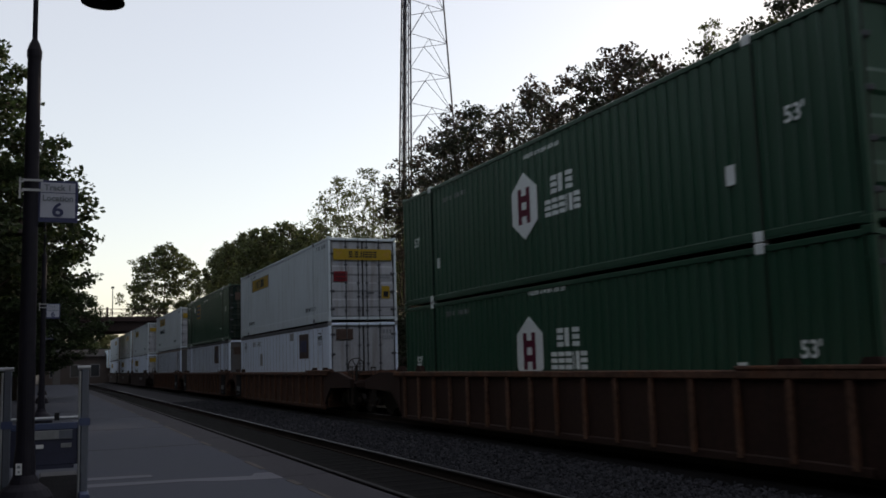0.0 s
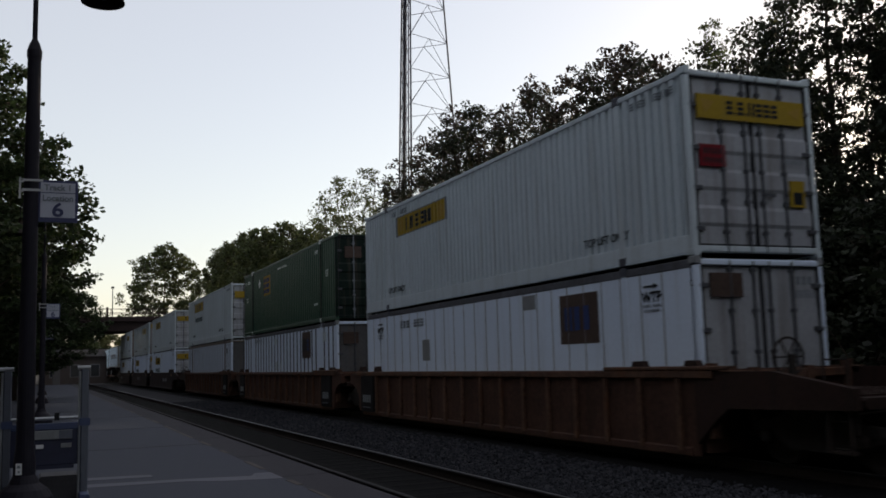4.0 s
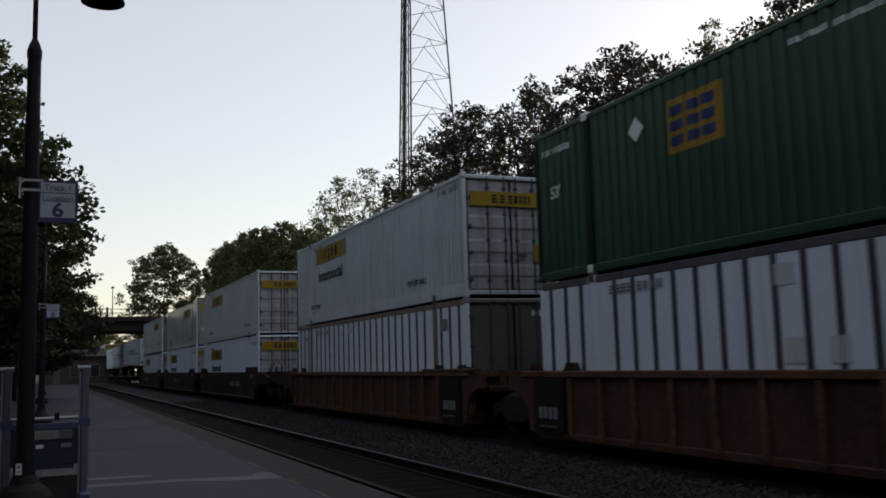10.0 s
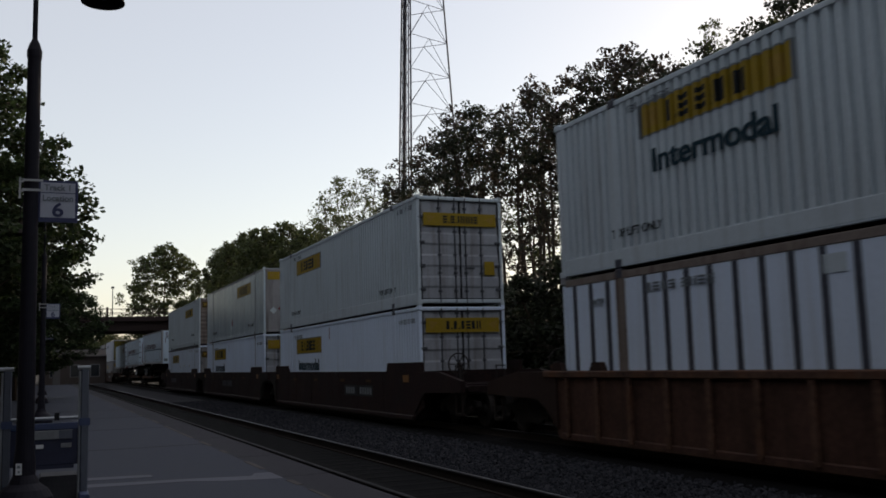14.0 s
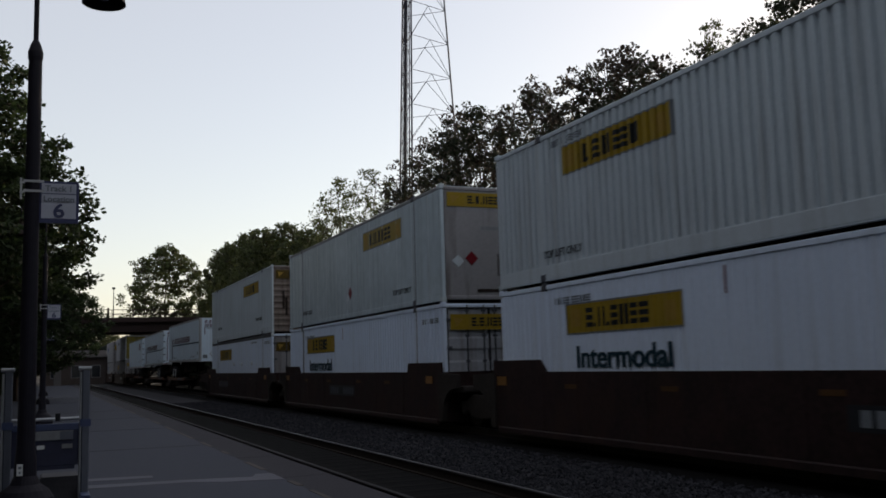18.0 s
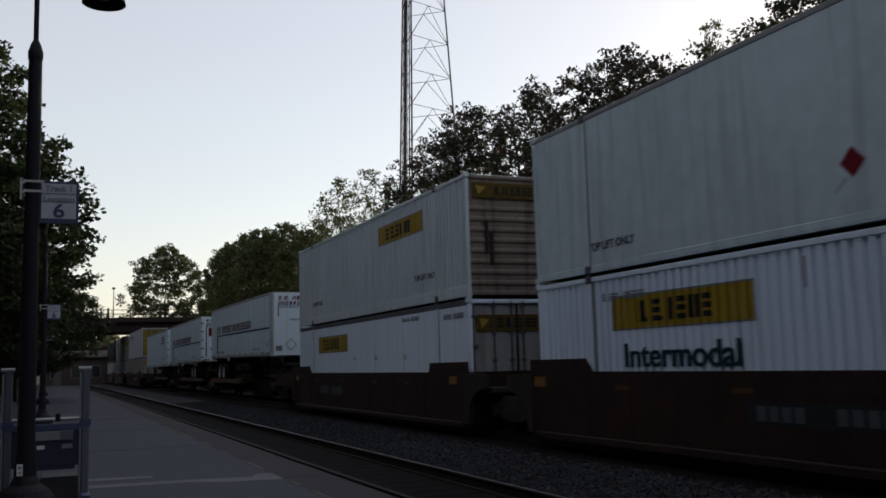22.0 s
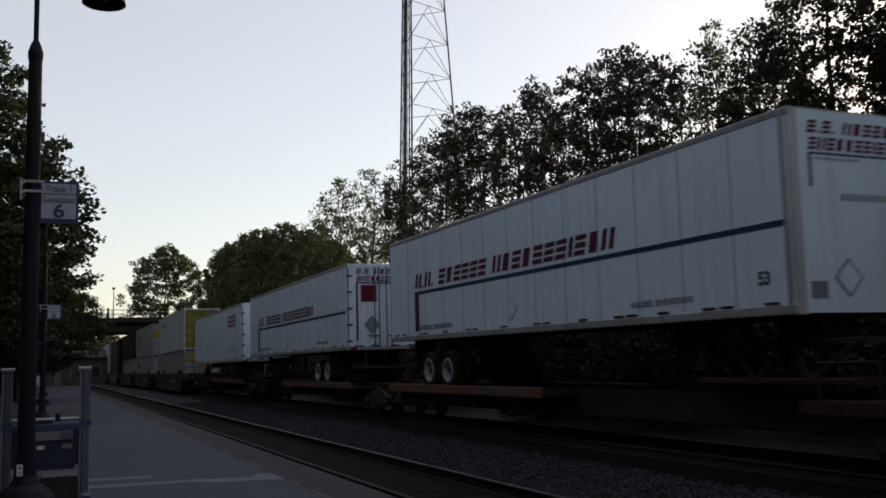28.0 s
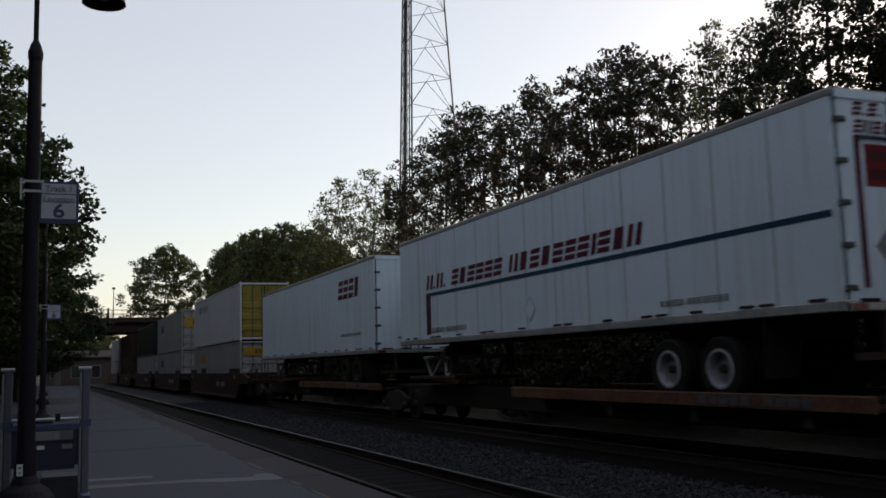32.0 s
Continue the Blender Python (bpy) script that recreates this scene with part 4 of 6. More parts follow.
            part("placard", Geo().prism([(-0.62, -0.008, 0.5), (-0.35, -0.008, 0.22), (-0.08, -0.008, 0.5), (-0.35, -0.008, 0.78)], (0, 0.01, 0)), SEAM, c, "diamond placard holder")
            part("placard_face", Geo().prism([(-0.57, -0.012, 0.5), (-0.35, -0.012, 0.27), (-0.13, -0.012, 0.5), (-0.35, -0.012, 0.73)], (0, 0.008, 0)), TRAILER_WHITE, c)
            part("label_plate", Geo().box(-1.05, -0.75, -0.008, 0.02, 0.22, 0.45), INK_GREY, c)
        lozenge(c, x, 8.4, 2.45 - z0, 0.26, PANEL_SEAM, "pale diamond placard holder")
        part("placard_face", Geo().prism([(x - 0.016, 8.4 - 0.22, 2.45 - z0), (x - 0.016, 8.4, 2.23 - z0), (x - 0.016, 8.62, 2.45 - z0), (x - 0.016, 8.4, 2.67 - z0)], (0.004, 0, 0)), TRAILER_WHITE, c)
        if not doors_front:
            words("53", 0.26, INK, c, Matrix.Translation((x - 0.008, 0.62, 0.45)) @ NEAR)
    else:
        bars(one, x, 3.9, 1.5, 3.62 - z0, 4.25 - z0, "wwww", 22, RED_INK, c, slant=0.2)
        bars(one, x, 3.6, 1.4, 2.35 - z0, 2.45 - z0, 12, 23, INK_GREY, c, "small_marking")
    MOVERS.append(c)
    return c


def build_train():
    # the leading green pair
    y = 8.35
    for z, zl in ((HIGH, 3), (LOW, 4)):
        c, pr, x = container("dark green corrugated container with white hexagon mark, stacked on the train", y, z, GREEN, depth=0.03, joint=1)
        zc = 1.55 if z == HIGH else 1.40
        hexa = [(9.5, zc + 0.35), (8.94, zc + 0.72), (8.38, zc + 0.35), (8.38, zc - 0.35), (8.94, zc - 0.72), (9.5, zc - 0.35)]
        part("emblem", Geo().prism([(x - 0.012, p, q) for p, q in hexa], (0.008, 0, 0)), PALE_INK, c, "white hexagon emblem")
        for ya, yb, za, zb in ((9.2, 9.05, -0.38, 0.38), (8.83, 8.68, -0.38, 0.38), (9.05, 8.83, -0.22, -0.08), (9.05, 8.83, 0.08, 0.22)):
            part("emblem_bar", Geo().box(x - 0.02, x - 0.0125, yb, ya, zc + za, zc + zb), RED_INK, c)
        bars(pr, x, 7.85, 6.95, zc + 0.06, zc + 0.42, "www", 31, PALE_INK, c, lift=0.012)
        bars(pr, x, 8.1, 6.7, zc - 0.38, zc - 0.04, "wwwww", 32, PALE_INK, c, lift=0.012)
        for yy in (1.15, LEN - 1.0):
            words("53'", 0.33, PALE_INK, c, Matrix.Translation((x - 0.008, yy, 1.45 if z == HIGH else 1.15)) @ NEAR)
        bars(pr, x, 13.3, 11.9, 2.36, 2.47, "wwww wwwww", 33, SEAM, c, "id_marking")
        bars(pr, x, 8.9, 7.4, 2.55, 2.63, "wwwww wwwwwwww", 34, PALE_INK, c, "id_marking")
        flat_mark(c, x, 13.7, 0.85, 0.16, 0.26, PALE_INK)
        flat_mark(c, x, 2.5, 0.95, 0.2, 0.3, PALE_INK)
    well_car("brown ribbed double-stack well car, weathered steel", y, WELL_BROWN, "ribbed", "joint", "coupler")
    # white pair with doors to the front
    y = 32.2
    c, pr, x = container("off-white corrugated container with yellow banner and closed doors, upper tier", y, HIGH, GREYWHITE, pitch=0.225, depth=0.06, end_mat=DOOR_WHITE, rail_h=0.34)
    banner(c, pr, x, 13.38, 9.75, 1.92, 2.50, 41)
    end_banner(c, 2.08, 2.48, 42)
    words("TOP LIFT ONLY", 0.21, INK, c, Matrix.Translation((x - 0.006, 2.5, 0.36)) @ NEAR)
    words("TOP LIFT ONLY", 0.21, INK, c, Matrix.Translation((x - 0.006, 13.5, 0.36)) @ NEAR)
    id_marks(c, pr, x, 43, INK_GREY)
    part("placard_board", Geo().box(-1.08, -0.58, -0.004, 0.04, 1.3, 1.66), RED, c, "red square placard with dark bars")
    front_bars(-1.02, -0.64, -0.007, 1.5, 1.6, 5, 140, INK, c, name="small_marking")
    front_bars(-1.02, -0.64, -0.007, 1.36, 1.44, 6, 141, INK, c, name="small_marking")
    part("label_plate", Geo().box(0.78, 0.96, -0.006, 0.03, 0.74, 0.95), INK, c)
    part("label_plate", Geo().box(0.72, 1.02, -0.004, 0.04, 0.7, 1.14), YELLOW, c, "yellow notice plate")
    front_bars(0.6, 1.05, 0.0, 1.42, 1.5, 7, 44, INK_GREY, c)
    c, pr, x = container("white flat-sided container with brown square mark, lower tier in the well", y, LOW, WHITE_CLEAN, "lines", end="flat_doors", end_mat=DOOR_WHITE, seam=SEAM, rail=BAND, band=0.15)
    flat_mark(c, x, 3.55, 1.97, 1.38, 0.94, LOGO_BROWN, "emblem", "faded brown square emblem")
    bars(pr, x - 0.008, 4.05, 3.05, 1.75, 2.2, "www", 45, LOGO_BLUE, c)
    bars(pr, x, 13.2, 11.4, 2.2, 2.4, "www  www", 46, INK_GREY, c, "id_marking", lift=0.012)
    for yy in (1.2, 14.9):
        words("WTP", 0.25, INK, c, Matrix.Translation((x - 0.012, yy, 2.12)) @ NEAR)
        bars(pr, x, yy + 0.26, yy - 0.26, 2.03, 2.08, "wwww wwww", 49, INK_GREY, c, "small_marking", lift=0.012)
        bars(pr, x, yy + 0.22, yy - 0.22, 1.95, 2.0, "wwwwwww", 50, INK_GREY, c, "small_marking", lift=0.012)
        part("arrow_mark", Geo().prism([(x - 0.012, yy + 0.22, 2.37), (x - 0.012, yy - 0.06, 2.37), (x - 0.012, yy - 0.06, 2.34), (x - 0.012, yy - 0.2, 2.385), (x - 0.012, yy - 0.06, 2.43), (x - 0.012, yy - 0.06, 2.40), (x - 0.012, yy + 0.22, 2.40)], (0.006, 0, 0)), INK, c)
    flat_mark(c, x, 11.3, 1.55, 0.5, 0.55, SEAM)
    flat_mark(c, x, 5.5, 2.4, 0.55, 0.3, SEAM)
    part("emblem", Geo().box(-1.02, -0.4, 0.0, 0.055, 2.12, 2.5), LOGO_BROWN, c, "faded brown emblem")
    front_bars(0.62, 1.1, 0.045, 2.32, 2.46, 4, 47, INK_GREY, c)
    front_bars(0.62, 1.15, 0.045, 2.1, 2.24, 6, 48, INK_GREY, c)
    well_car("rusty orange ribbed double-stack well car", y, WELL_RUST, "ribbed", "coupler", "joint")
    # green over striped white
    y = 51.7
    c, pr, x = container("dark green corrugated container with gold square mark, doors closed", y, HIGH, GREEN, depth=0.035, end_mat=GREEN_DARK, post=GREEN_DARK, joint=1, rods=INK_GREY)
    decal("emblem", pr, x, 10.33, 11.67, 1.56, 2.46, LOGO_GOLD, c, "faded gold square emblem")
    bars(pr, x, 11.6, 10.42, 1.68, 2.34, "www", 51, LOGO_BLUE, c)
    lozenge(c, x, 12.55, 2.2, 0.22, PALE_INK, "pale diamond placard holder")
    words("53'", 0.33, PALE_INK, c, Matrix.Translation((x - 0.008, 1.1, 1.5)) @ NEAR)
    words("53'", 0.33, PALE_INK, c, Matrix.Translation((x - 0.008, LEN - 0.8, 1.5)) @ NEAR)
    words("WTP", 0.2, PALE_INK, c, Matrix.Translation((x - 0.008, 2.5, 2.45)) @ NEAR)
    bars(pr, x, LEN - 0.3, LEN - 1.4, 2.4, 2.52, "wwww wwwww", 52, PALE_INK, c, "id_marking")
    bars(pr, x, 8.9, 7.3, 2.5, 2.58, "wwwwww wwwwwww", 53, PALE_INK, c, "id_marking")
    bars(pr, x, 2.9, 2.35, 0.55, 0.63, 6, 54, PALE_INK, c, "id_marking")
    part("emblem", Geo().box(-0.95, -0.35, -0.004, 0.05, 2.05, 2.45), LOGO_BROWN, c, "gold and brown emblem")
    front_bars(0.2, 0.75, -0.006, 2.3, 2.46, 4, 55, INK_GREY, c)
    front_bars(0.2, 1.0, -0.006, 2.08, 2.22, 7, 56, INK_GREY, c)
    part("placard", Geo().prism([(0.62, -0.01, 1.9), (0.85, -0.01, 1.64), (1.08, -0.01, 1.9), (0.85, -0.01, 2.16)], (0, 0.008, 0)), PALE_INK, c, "pale diamond placard holder")
    part("label_plate", Geo().box(0.3, 0.68, -0.006, 0.04, 0.8, 1.08), LOGO_BROWN, c)
    part("label_plate", Geo().box(0.75, 1.1, -0.006, 0.04, 0.8, 1.08), INK_GREY, c)
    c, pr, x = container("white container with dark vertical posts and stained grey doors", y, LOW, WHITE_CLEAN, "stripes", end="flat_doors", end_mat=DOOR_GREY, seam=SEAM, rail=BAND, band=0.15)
    flat_mark(c, x - 0.012, 4.09, 2.02, 1.22, 1.0, LOGO_BROWN, "emblem", "dark brown square emblem")
    bars(pr, x - 0.02, 4.55, 3.85, 1.8, 2.24, "ww", 57, INK, c)
    bars(pr, x - 0.02, 3.95, 3.58, 1.8, 2.24, "w", 57, LOGO_BLUE, c)
    bars(pr, x - 0.012, 13.6, 12.0, 2.35, 2.5, "wwww wwww", 58, INK_GREY, c, "id_marking")
    flat_mark(c, x - 0.006, 9.3, 2.3, 0.4, 0.3, GREYWHITE)
    flat_mark(c, x - 0.006, 9.2, 1.25, 0.35, 0.35, GREYWHITE)
    flat_mark(c, x - 0.006, 8.4, 1.25, 0.35, 0.35, GREYWHITE)
    flat_mark(c, x - 0.006, 1.55, 2.25, 0.4, 0.35, GREYWHITE)
    part("emblem", Geo().box(-1.05, -0.5, 0.0, 0.055, 1.95, 2.35), LOGO_BROWN, c, "brown emblem")
    front_bars(0.6, 1.1, 0.045, 2.2, 2.34, 5, 59, PALE_INK, c)
    well_car("rusty orange ribbed double-stack well car", y, WELL_RUST, "ribbed", "none", "joint")
    # grey-white over striped white
    y = 71.5
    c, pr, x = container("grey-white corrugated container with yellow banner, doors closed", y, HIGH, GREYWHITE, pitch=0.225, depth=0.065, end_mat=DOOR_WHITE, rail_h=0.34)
    banner(c, pr, x, 13.38, 9.75, 2.01, 2.60, 61, (1.38, 0.56))
    end_banner(c, 2.10, 2.46, 62)
    words("TOP LIFT ONLY", 0.21, INK, c, Matrix.Translation((x - 0.006, 3.2, 0.42)) @ NEAR)
    words("TOP LIFT ONLY", 0.21, INK, c, Matrix.Translation((x - 0.006, 13.6, 0.42)) @ NEAR)
    id_marks(c, pr, x, 63, INK_GREY)
    part("label_plate", Geo().box(0.6, 0.98, -0.004, 0.04, 0.75, 1.15), YELLOW, c, "yellow notice plate")
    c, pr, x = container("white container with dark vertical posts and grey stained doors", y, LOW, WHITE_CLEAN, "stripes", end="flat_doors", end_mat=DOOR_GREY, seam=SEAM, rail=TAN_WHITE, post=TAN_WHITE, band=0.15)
    bars(pr, x - 0.012, 13.4, 11.6, 2.3, 2.45, "wwww wwww", 64, INK_GREY, c, "id_marking")
    flat_mark(c, x - 0.006, 1.4, 2.15, 0.45, 0.3, INK_GREY)
    words("WTP", 0.2, INK_GREY, c, Matrix.Translation((x - 0.02, 14.9, 2.15)) @ NEAR)
    flat_mark(c, x - 0.006, 9.3, 2.35, 0.4, 0.25, GREYWHITE)
    front_bars(0.5, 1.1, 0.045, 2.3, 2.44, 6, 65, PALE_INK, c)
    well_car("rusty orange ribbed double-stack well car", y, WELL_RUST, "ribbed", "none", "coupler")
    # three maroon wells
    y = 95.3
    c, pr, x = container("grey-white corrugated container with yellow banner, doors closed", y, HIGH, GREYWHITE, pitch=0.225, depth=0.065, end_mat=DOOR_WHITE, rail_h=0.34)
    banner(c, pr, x, 13.33, 9.74, 1.90, 2.50, 71)
    end_banner(c, 2.06, 2.42, 72)
    words("TOP LIFT ONLY", 0.21, INK, c, Matrix.Translation((x - 0.006, 2.5, 0.36)) @ NEAR)
    words("TOP LIFT ONLY", 0.21, INK, c, Matrix.Translation((x - 0.006, 13.4, 0.36)) @ NEAR)
    id_marks(c, pr, x, 73, INK_GREY)
    part("label_plate", Geo().box(0.72, 1.02, -0.004, 0.04, 0.7, 1.08), YELLOW, c, "yellow notice plate")
    c, pr, x = container("clean white container with yellow banner and dark lettering, doors closed", y, LOW, WHITE_CLEAN, pitch=0.20, depth=0.02, end_mat=DOOR_WHITE)
    banner(c, pr, x, 13.36, 9.72, 1.69, 2.29, 74, (1.07, 0.58))
    end_banner(c, 2.02, 2.42, 75)
    id_marks(c, pr, x, 76, INK_GREY, z=2.3)
    flat_mark(c, x, 8.7, 2.35, 0.03, 0.42, REFLECT_RED, "paint_tick")
    well_car("dark maroon smooth-sided articulated well car", y, WELL_MAROON, "smooth", "coupler", "joint")
    y = 114.73
    c, pr, x = container("smooth glossy white container with yellow banner and stained plain front", y, HIGH, SMOOTH_WHITE, "smooth", end="wall", end_mat=END_GREY, post=SMOOTH_WHITE, seam=GREYWHITE, joint=1, rail=SEAM)
    banner(c, pr, x, 6.43, 2.90, 1.90, 2.50, 81, None, YELLOW_FADED)
    end_banner(c, 2.35, 2.72, 82, 0.02)
    words("TOP LIFT ONLY", 0.21, INK, c, Matrix.Translation((x - 0.006, 3.0, 0.30)) @ NEAR)
    words("TOP LIFT ONLY", 0.21, INK, c, Matrix.Translation((x - 0.006, 13.4, 0.30)) @ NEAR)
    lozenge(c, x, 7.86, 0.70, 0.2, RED, "red diamond placard")
    lozenge(c, x, 8.15, 0.52, 0.17, GREYWHITE, "grey diamond placard holder")
    part("placard", Geo().prism([(-0.62, 0.01, 1.0), (-0.44, 0.01, 0.82), (-0.26, 0.01, 1.0), (-0.44, 0.01, 1.18)], (0, 0.02, 0)), RED, c, "red diamond placard")
    part("placard", Geo().prism([(-1.0, 0.012, 0.92), (-0.82, 0.012, 0.76), (-0.66, 0.012, 0.92), (-0.82, 0.012, 1.08)], (0, 0.02, 0)), GREYWHITE, c, "grey diamond placard holder")
    part("hatch", Geo().box(0.3, 0.68, -0.004, 0.05, 0.55, 1.12, 0.02), DOOR_GREY, c, "grey vent hatch")
    part("hatch_window", Geo().box(0.38, 0.58, -0.01, 0.05, 0.7, 1.02), GREYWHITE, c)
    front_bars(-0.15, 0.4, 0.022, 1.75, 1.84, 8, 83, INK_GREY, c)
    part("rust_patch", Geo().box(-0.3, 0.75, 0.016, 0.04, 0.12, 0.2), RAIL_RUST, c)
    c, pr, x = container("white corrugated container with yellow banner and dark lettering", y, LOW, WHITE_CLEAN, pitch=0.215, depth=0.055, end_mat=DOOR_WHITE, joint=1)
    banner(c, pr, x, 13.46, 9.78, 1.70, 2.31, 84, (1.07, 0.58))
    end_banner(c, 2.05, 2.45, 85)
    id_marks(c, pr, x, 86, INK_GREY, z=2.25)
    flat_mark(c, x, 8.8, 2.3, 0.03, 0.42, REFLECT_RED, "paint_tick")
    well_car("dark maroon smooth-sided articulated well car", y, WELL_MAROON, "smooth", "none", "joint", 9.8, STRIPE)
    y = 134.3
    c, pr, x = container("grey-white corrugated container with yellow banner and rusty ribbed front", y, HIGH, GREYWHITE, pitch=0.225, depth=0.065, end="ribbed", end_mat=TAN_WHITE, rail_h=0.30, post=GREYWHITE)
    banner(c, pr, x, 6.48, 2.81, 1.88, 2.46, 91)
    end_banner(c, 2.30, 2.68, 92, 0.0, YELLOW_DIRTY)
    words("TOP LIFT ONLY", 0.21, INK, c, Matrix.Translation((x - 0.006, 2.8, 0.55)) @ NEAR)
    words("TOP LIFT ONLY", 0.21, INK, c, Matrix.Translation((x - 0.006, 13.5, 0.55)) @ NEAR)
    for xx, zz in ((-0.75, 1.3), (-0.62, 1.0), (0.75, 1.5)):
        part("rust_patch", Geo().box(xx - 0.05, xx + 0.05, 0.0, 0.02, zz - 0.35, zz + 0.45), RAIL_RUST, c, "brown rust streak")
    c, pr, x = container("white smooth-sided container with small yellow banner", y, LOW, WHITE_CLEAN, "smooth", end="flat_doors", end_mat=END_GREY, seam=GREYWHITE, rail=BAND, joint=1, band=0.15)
    banner(c, pr, x, 13.38, 9.81, 1.69, 2.28, 94)
    end_banner(c, 1.95, 2.35, 95, 0.03, YELLOW_DIRTY)
    id_marks(c, pr, x, 96, INK_GREY, z=2.3, far=False)
    bars(pr, x, 4.6, 3.2, 2.4, 2.5, "wwww wwww", 97, INK_GREY, c, "id_marking")
    for yy in (4.4, 6.9, 9.0):
        part("vent_cover", Geo().lathe([(0.07, -0.05), (0.06, -0.02), (0.09, 0.0)], "X", 12, (x, yy, 1.45)), WHITE, c)
    well_car("dark maroon smooth-sided articulated well car", y, WELL_MAROON, "smooth", "none", "coupler", 12.7, STRIPE)
    # trailers on spine cars
    trailer("white dry van trailer with slanted red lettering blocks, nose forward", 155.75, 1.90, 2.86, False, 0.45, zw=-0.80)
    spine_car("dark spine car with rusty wheel deck and trailer stand", 155.75, 7.2, 16.4, 1.0, (-1.9, LEN + 2.0), DARK_STEEL)
    trailer("white dry van trailer with slanted red lettering blocks, doors forward", 176.2, 1.89, 2.91, True)
    spine_car("dark spine car with rusty wheel deck and trailer stand", 176.2, -0.27, 9.37, 14.7, (LEN + 1.2,), ALU)
    trailer("white dry van trailer with red block lettering, doors forward", 194.6, 1.73, 3.02, True, 0.0, "lease", zw=-0.55)
    spine_car("dark spine car with rusty wheel deck and trailer stand", 194.6, -0.27, 9.37, 14.7, (LEN + 2.0,), ALU)
    # the following stacks
    y = 216.2
    c, pr, x = container("white corrugated container with yellow doors", y, HIGH - 0.1, WHITE, pitch=0.24, depth=0.02, end_mat=YELLOW_END)
    bars(pr, x, 14.0, 10.5, 2.0, 2.4, 8, 101, INK_GREY, c)
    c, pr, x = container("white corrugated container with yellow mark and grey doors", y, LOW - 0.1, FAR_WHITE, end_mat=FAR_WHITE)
    decal("emblem", pr, x, 11.0, 13.0, 1.7, 2.2, YELLOW, c, "yellow emblem")
    decal("emblem", pr, x, 11.0, 13.0, 1.1, 1.4, TEAL_INK, c)
    end_banner(c, 2.0, 2.4, 102)
    well_car("dark brown double-stack well car", y, WELL_BROWN, "smooth", "coupler", "joint")
    y = 238.6
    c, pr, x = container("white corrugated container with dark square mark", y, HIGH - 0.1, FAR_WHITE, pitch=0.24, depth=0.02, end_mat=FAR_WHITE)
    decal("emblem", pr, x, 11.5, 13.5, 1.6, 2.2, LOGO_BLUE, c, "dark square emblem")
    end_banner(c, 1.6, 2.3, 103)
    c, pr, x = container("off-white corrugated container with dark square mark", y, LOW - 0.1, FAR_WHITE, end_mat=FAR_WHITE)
    decal("emblem", pr, x, 11.5, 13.5, 1.6, 2.2, LOGO_BLUE, c, "dark square emblem")
    well_car("dark brown double-stack well car", y, WELL_BROWN, "smooth", "none", "joint")
    y = 258.2
    c, pr, x = container("dark blue-grey corrugated container with closed doors", y, HIGH - 0.1, GREEN_DARK, end_mat=GREEN_DARK)
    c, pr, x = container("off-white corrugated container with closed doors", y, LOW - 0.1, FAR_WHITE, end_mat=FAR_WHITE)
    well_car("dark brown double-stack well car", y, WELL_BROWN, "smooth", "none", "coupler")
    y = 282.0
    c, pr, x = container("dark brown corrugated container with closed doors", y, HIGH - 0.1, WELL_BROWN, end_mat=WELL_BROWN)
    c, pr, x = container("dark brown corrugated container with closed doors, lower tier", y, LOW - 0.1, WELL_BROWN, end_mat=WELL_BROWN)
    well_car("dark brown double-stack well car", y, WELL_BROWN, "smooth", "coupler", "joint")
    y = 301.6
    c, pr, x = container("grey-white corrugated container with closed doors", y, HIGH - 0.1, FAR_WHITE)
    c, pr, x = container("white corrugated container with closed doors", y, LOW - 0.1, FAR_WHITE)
    well_car("dark brown double-stack well car", y, WELL_BROWN, "smooth", "none", "coupler")


build_train()

# ---------------------------------------------------------------- ground, tracks, platform
solo("ground", Geo().poly([(-1500, -1500, -0.62), (1500, -1500, -0.62), (1500, 3000, -0.62), (-1500, 3000, -0.62)]), SOIL, "dark earth ground beside the railway", "ground", "structure")
bed = Geo()
for xa, xb, za, zb in ((5.7, 6.6, -0.37, -0.47), (6.6, 8.7, -0.47, -0.44)):
    bed.poly([(xa, -30, za), (xb, -30, zb), (xb, 320, zb), (xa, 320, za)])
solo("ballast_bed", bed, BALLAST, "grey crushed-stone track bed", "track bed", "structure")
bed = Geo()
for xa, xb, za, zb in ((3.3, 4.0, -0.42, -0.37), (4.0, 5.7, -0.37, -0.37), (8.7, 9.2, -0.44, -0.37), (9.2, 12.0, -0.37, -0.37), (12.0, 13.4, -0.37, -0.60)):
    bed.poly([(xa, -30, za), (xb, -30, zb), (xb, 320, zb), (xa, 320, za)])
solo("ballast_bed", bed, BALLAST_DARK, "dark crushed-stone track bed", "track bed", "structure")


bank = Geo()
for xa, xb, za, zb in ((13.3, 14.8, -0.61, -0.5), (14.8, 18.6, -0.5, 1.3), (18.6, 90, 1.3, 1.6)):
    bank.poly([(xa, -60, za), (xb, -60, zb), (xb, 115, zb), (xa, 115, za)])
solo("bank", bank, SOIL, "low dark earth bank behind the tracks", "bank", "structure")


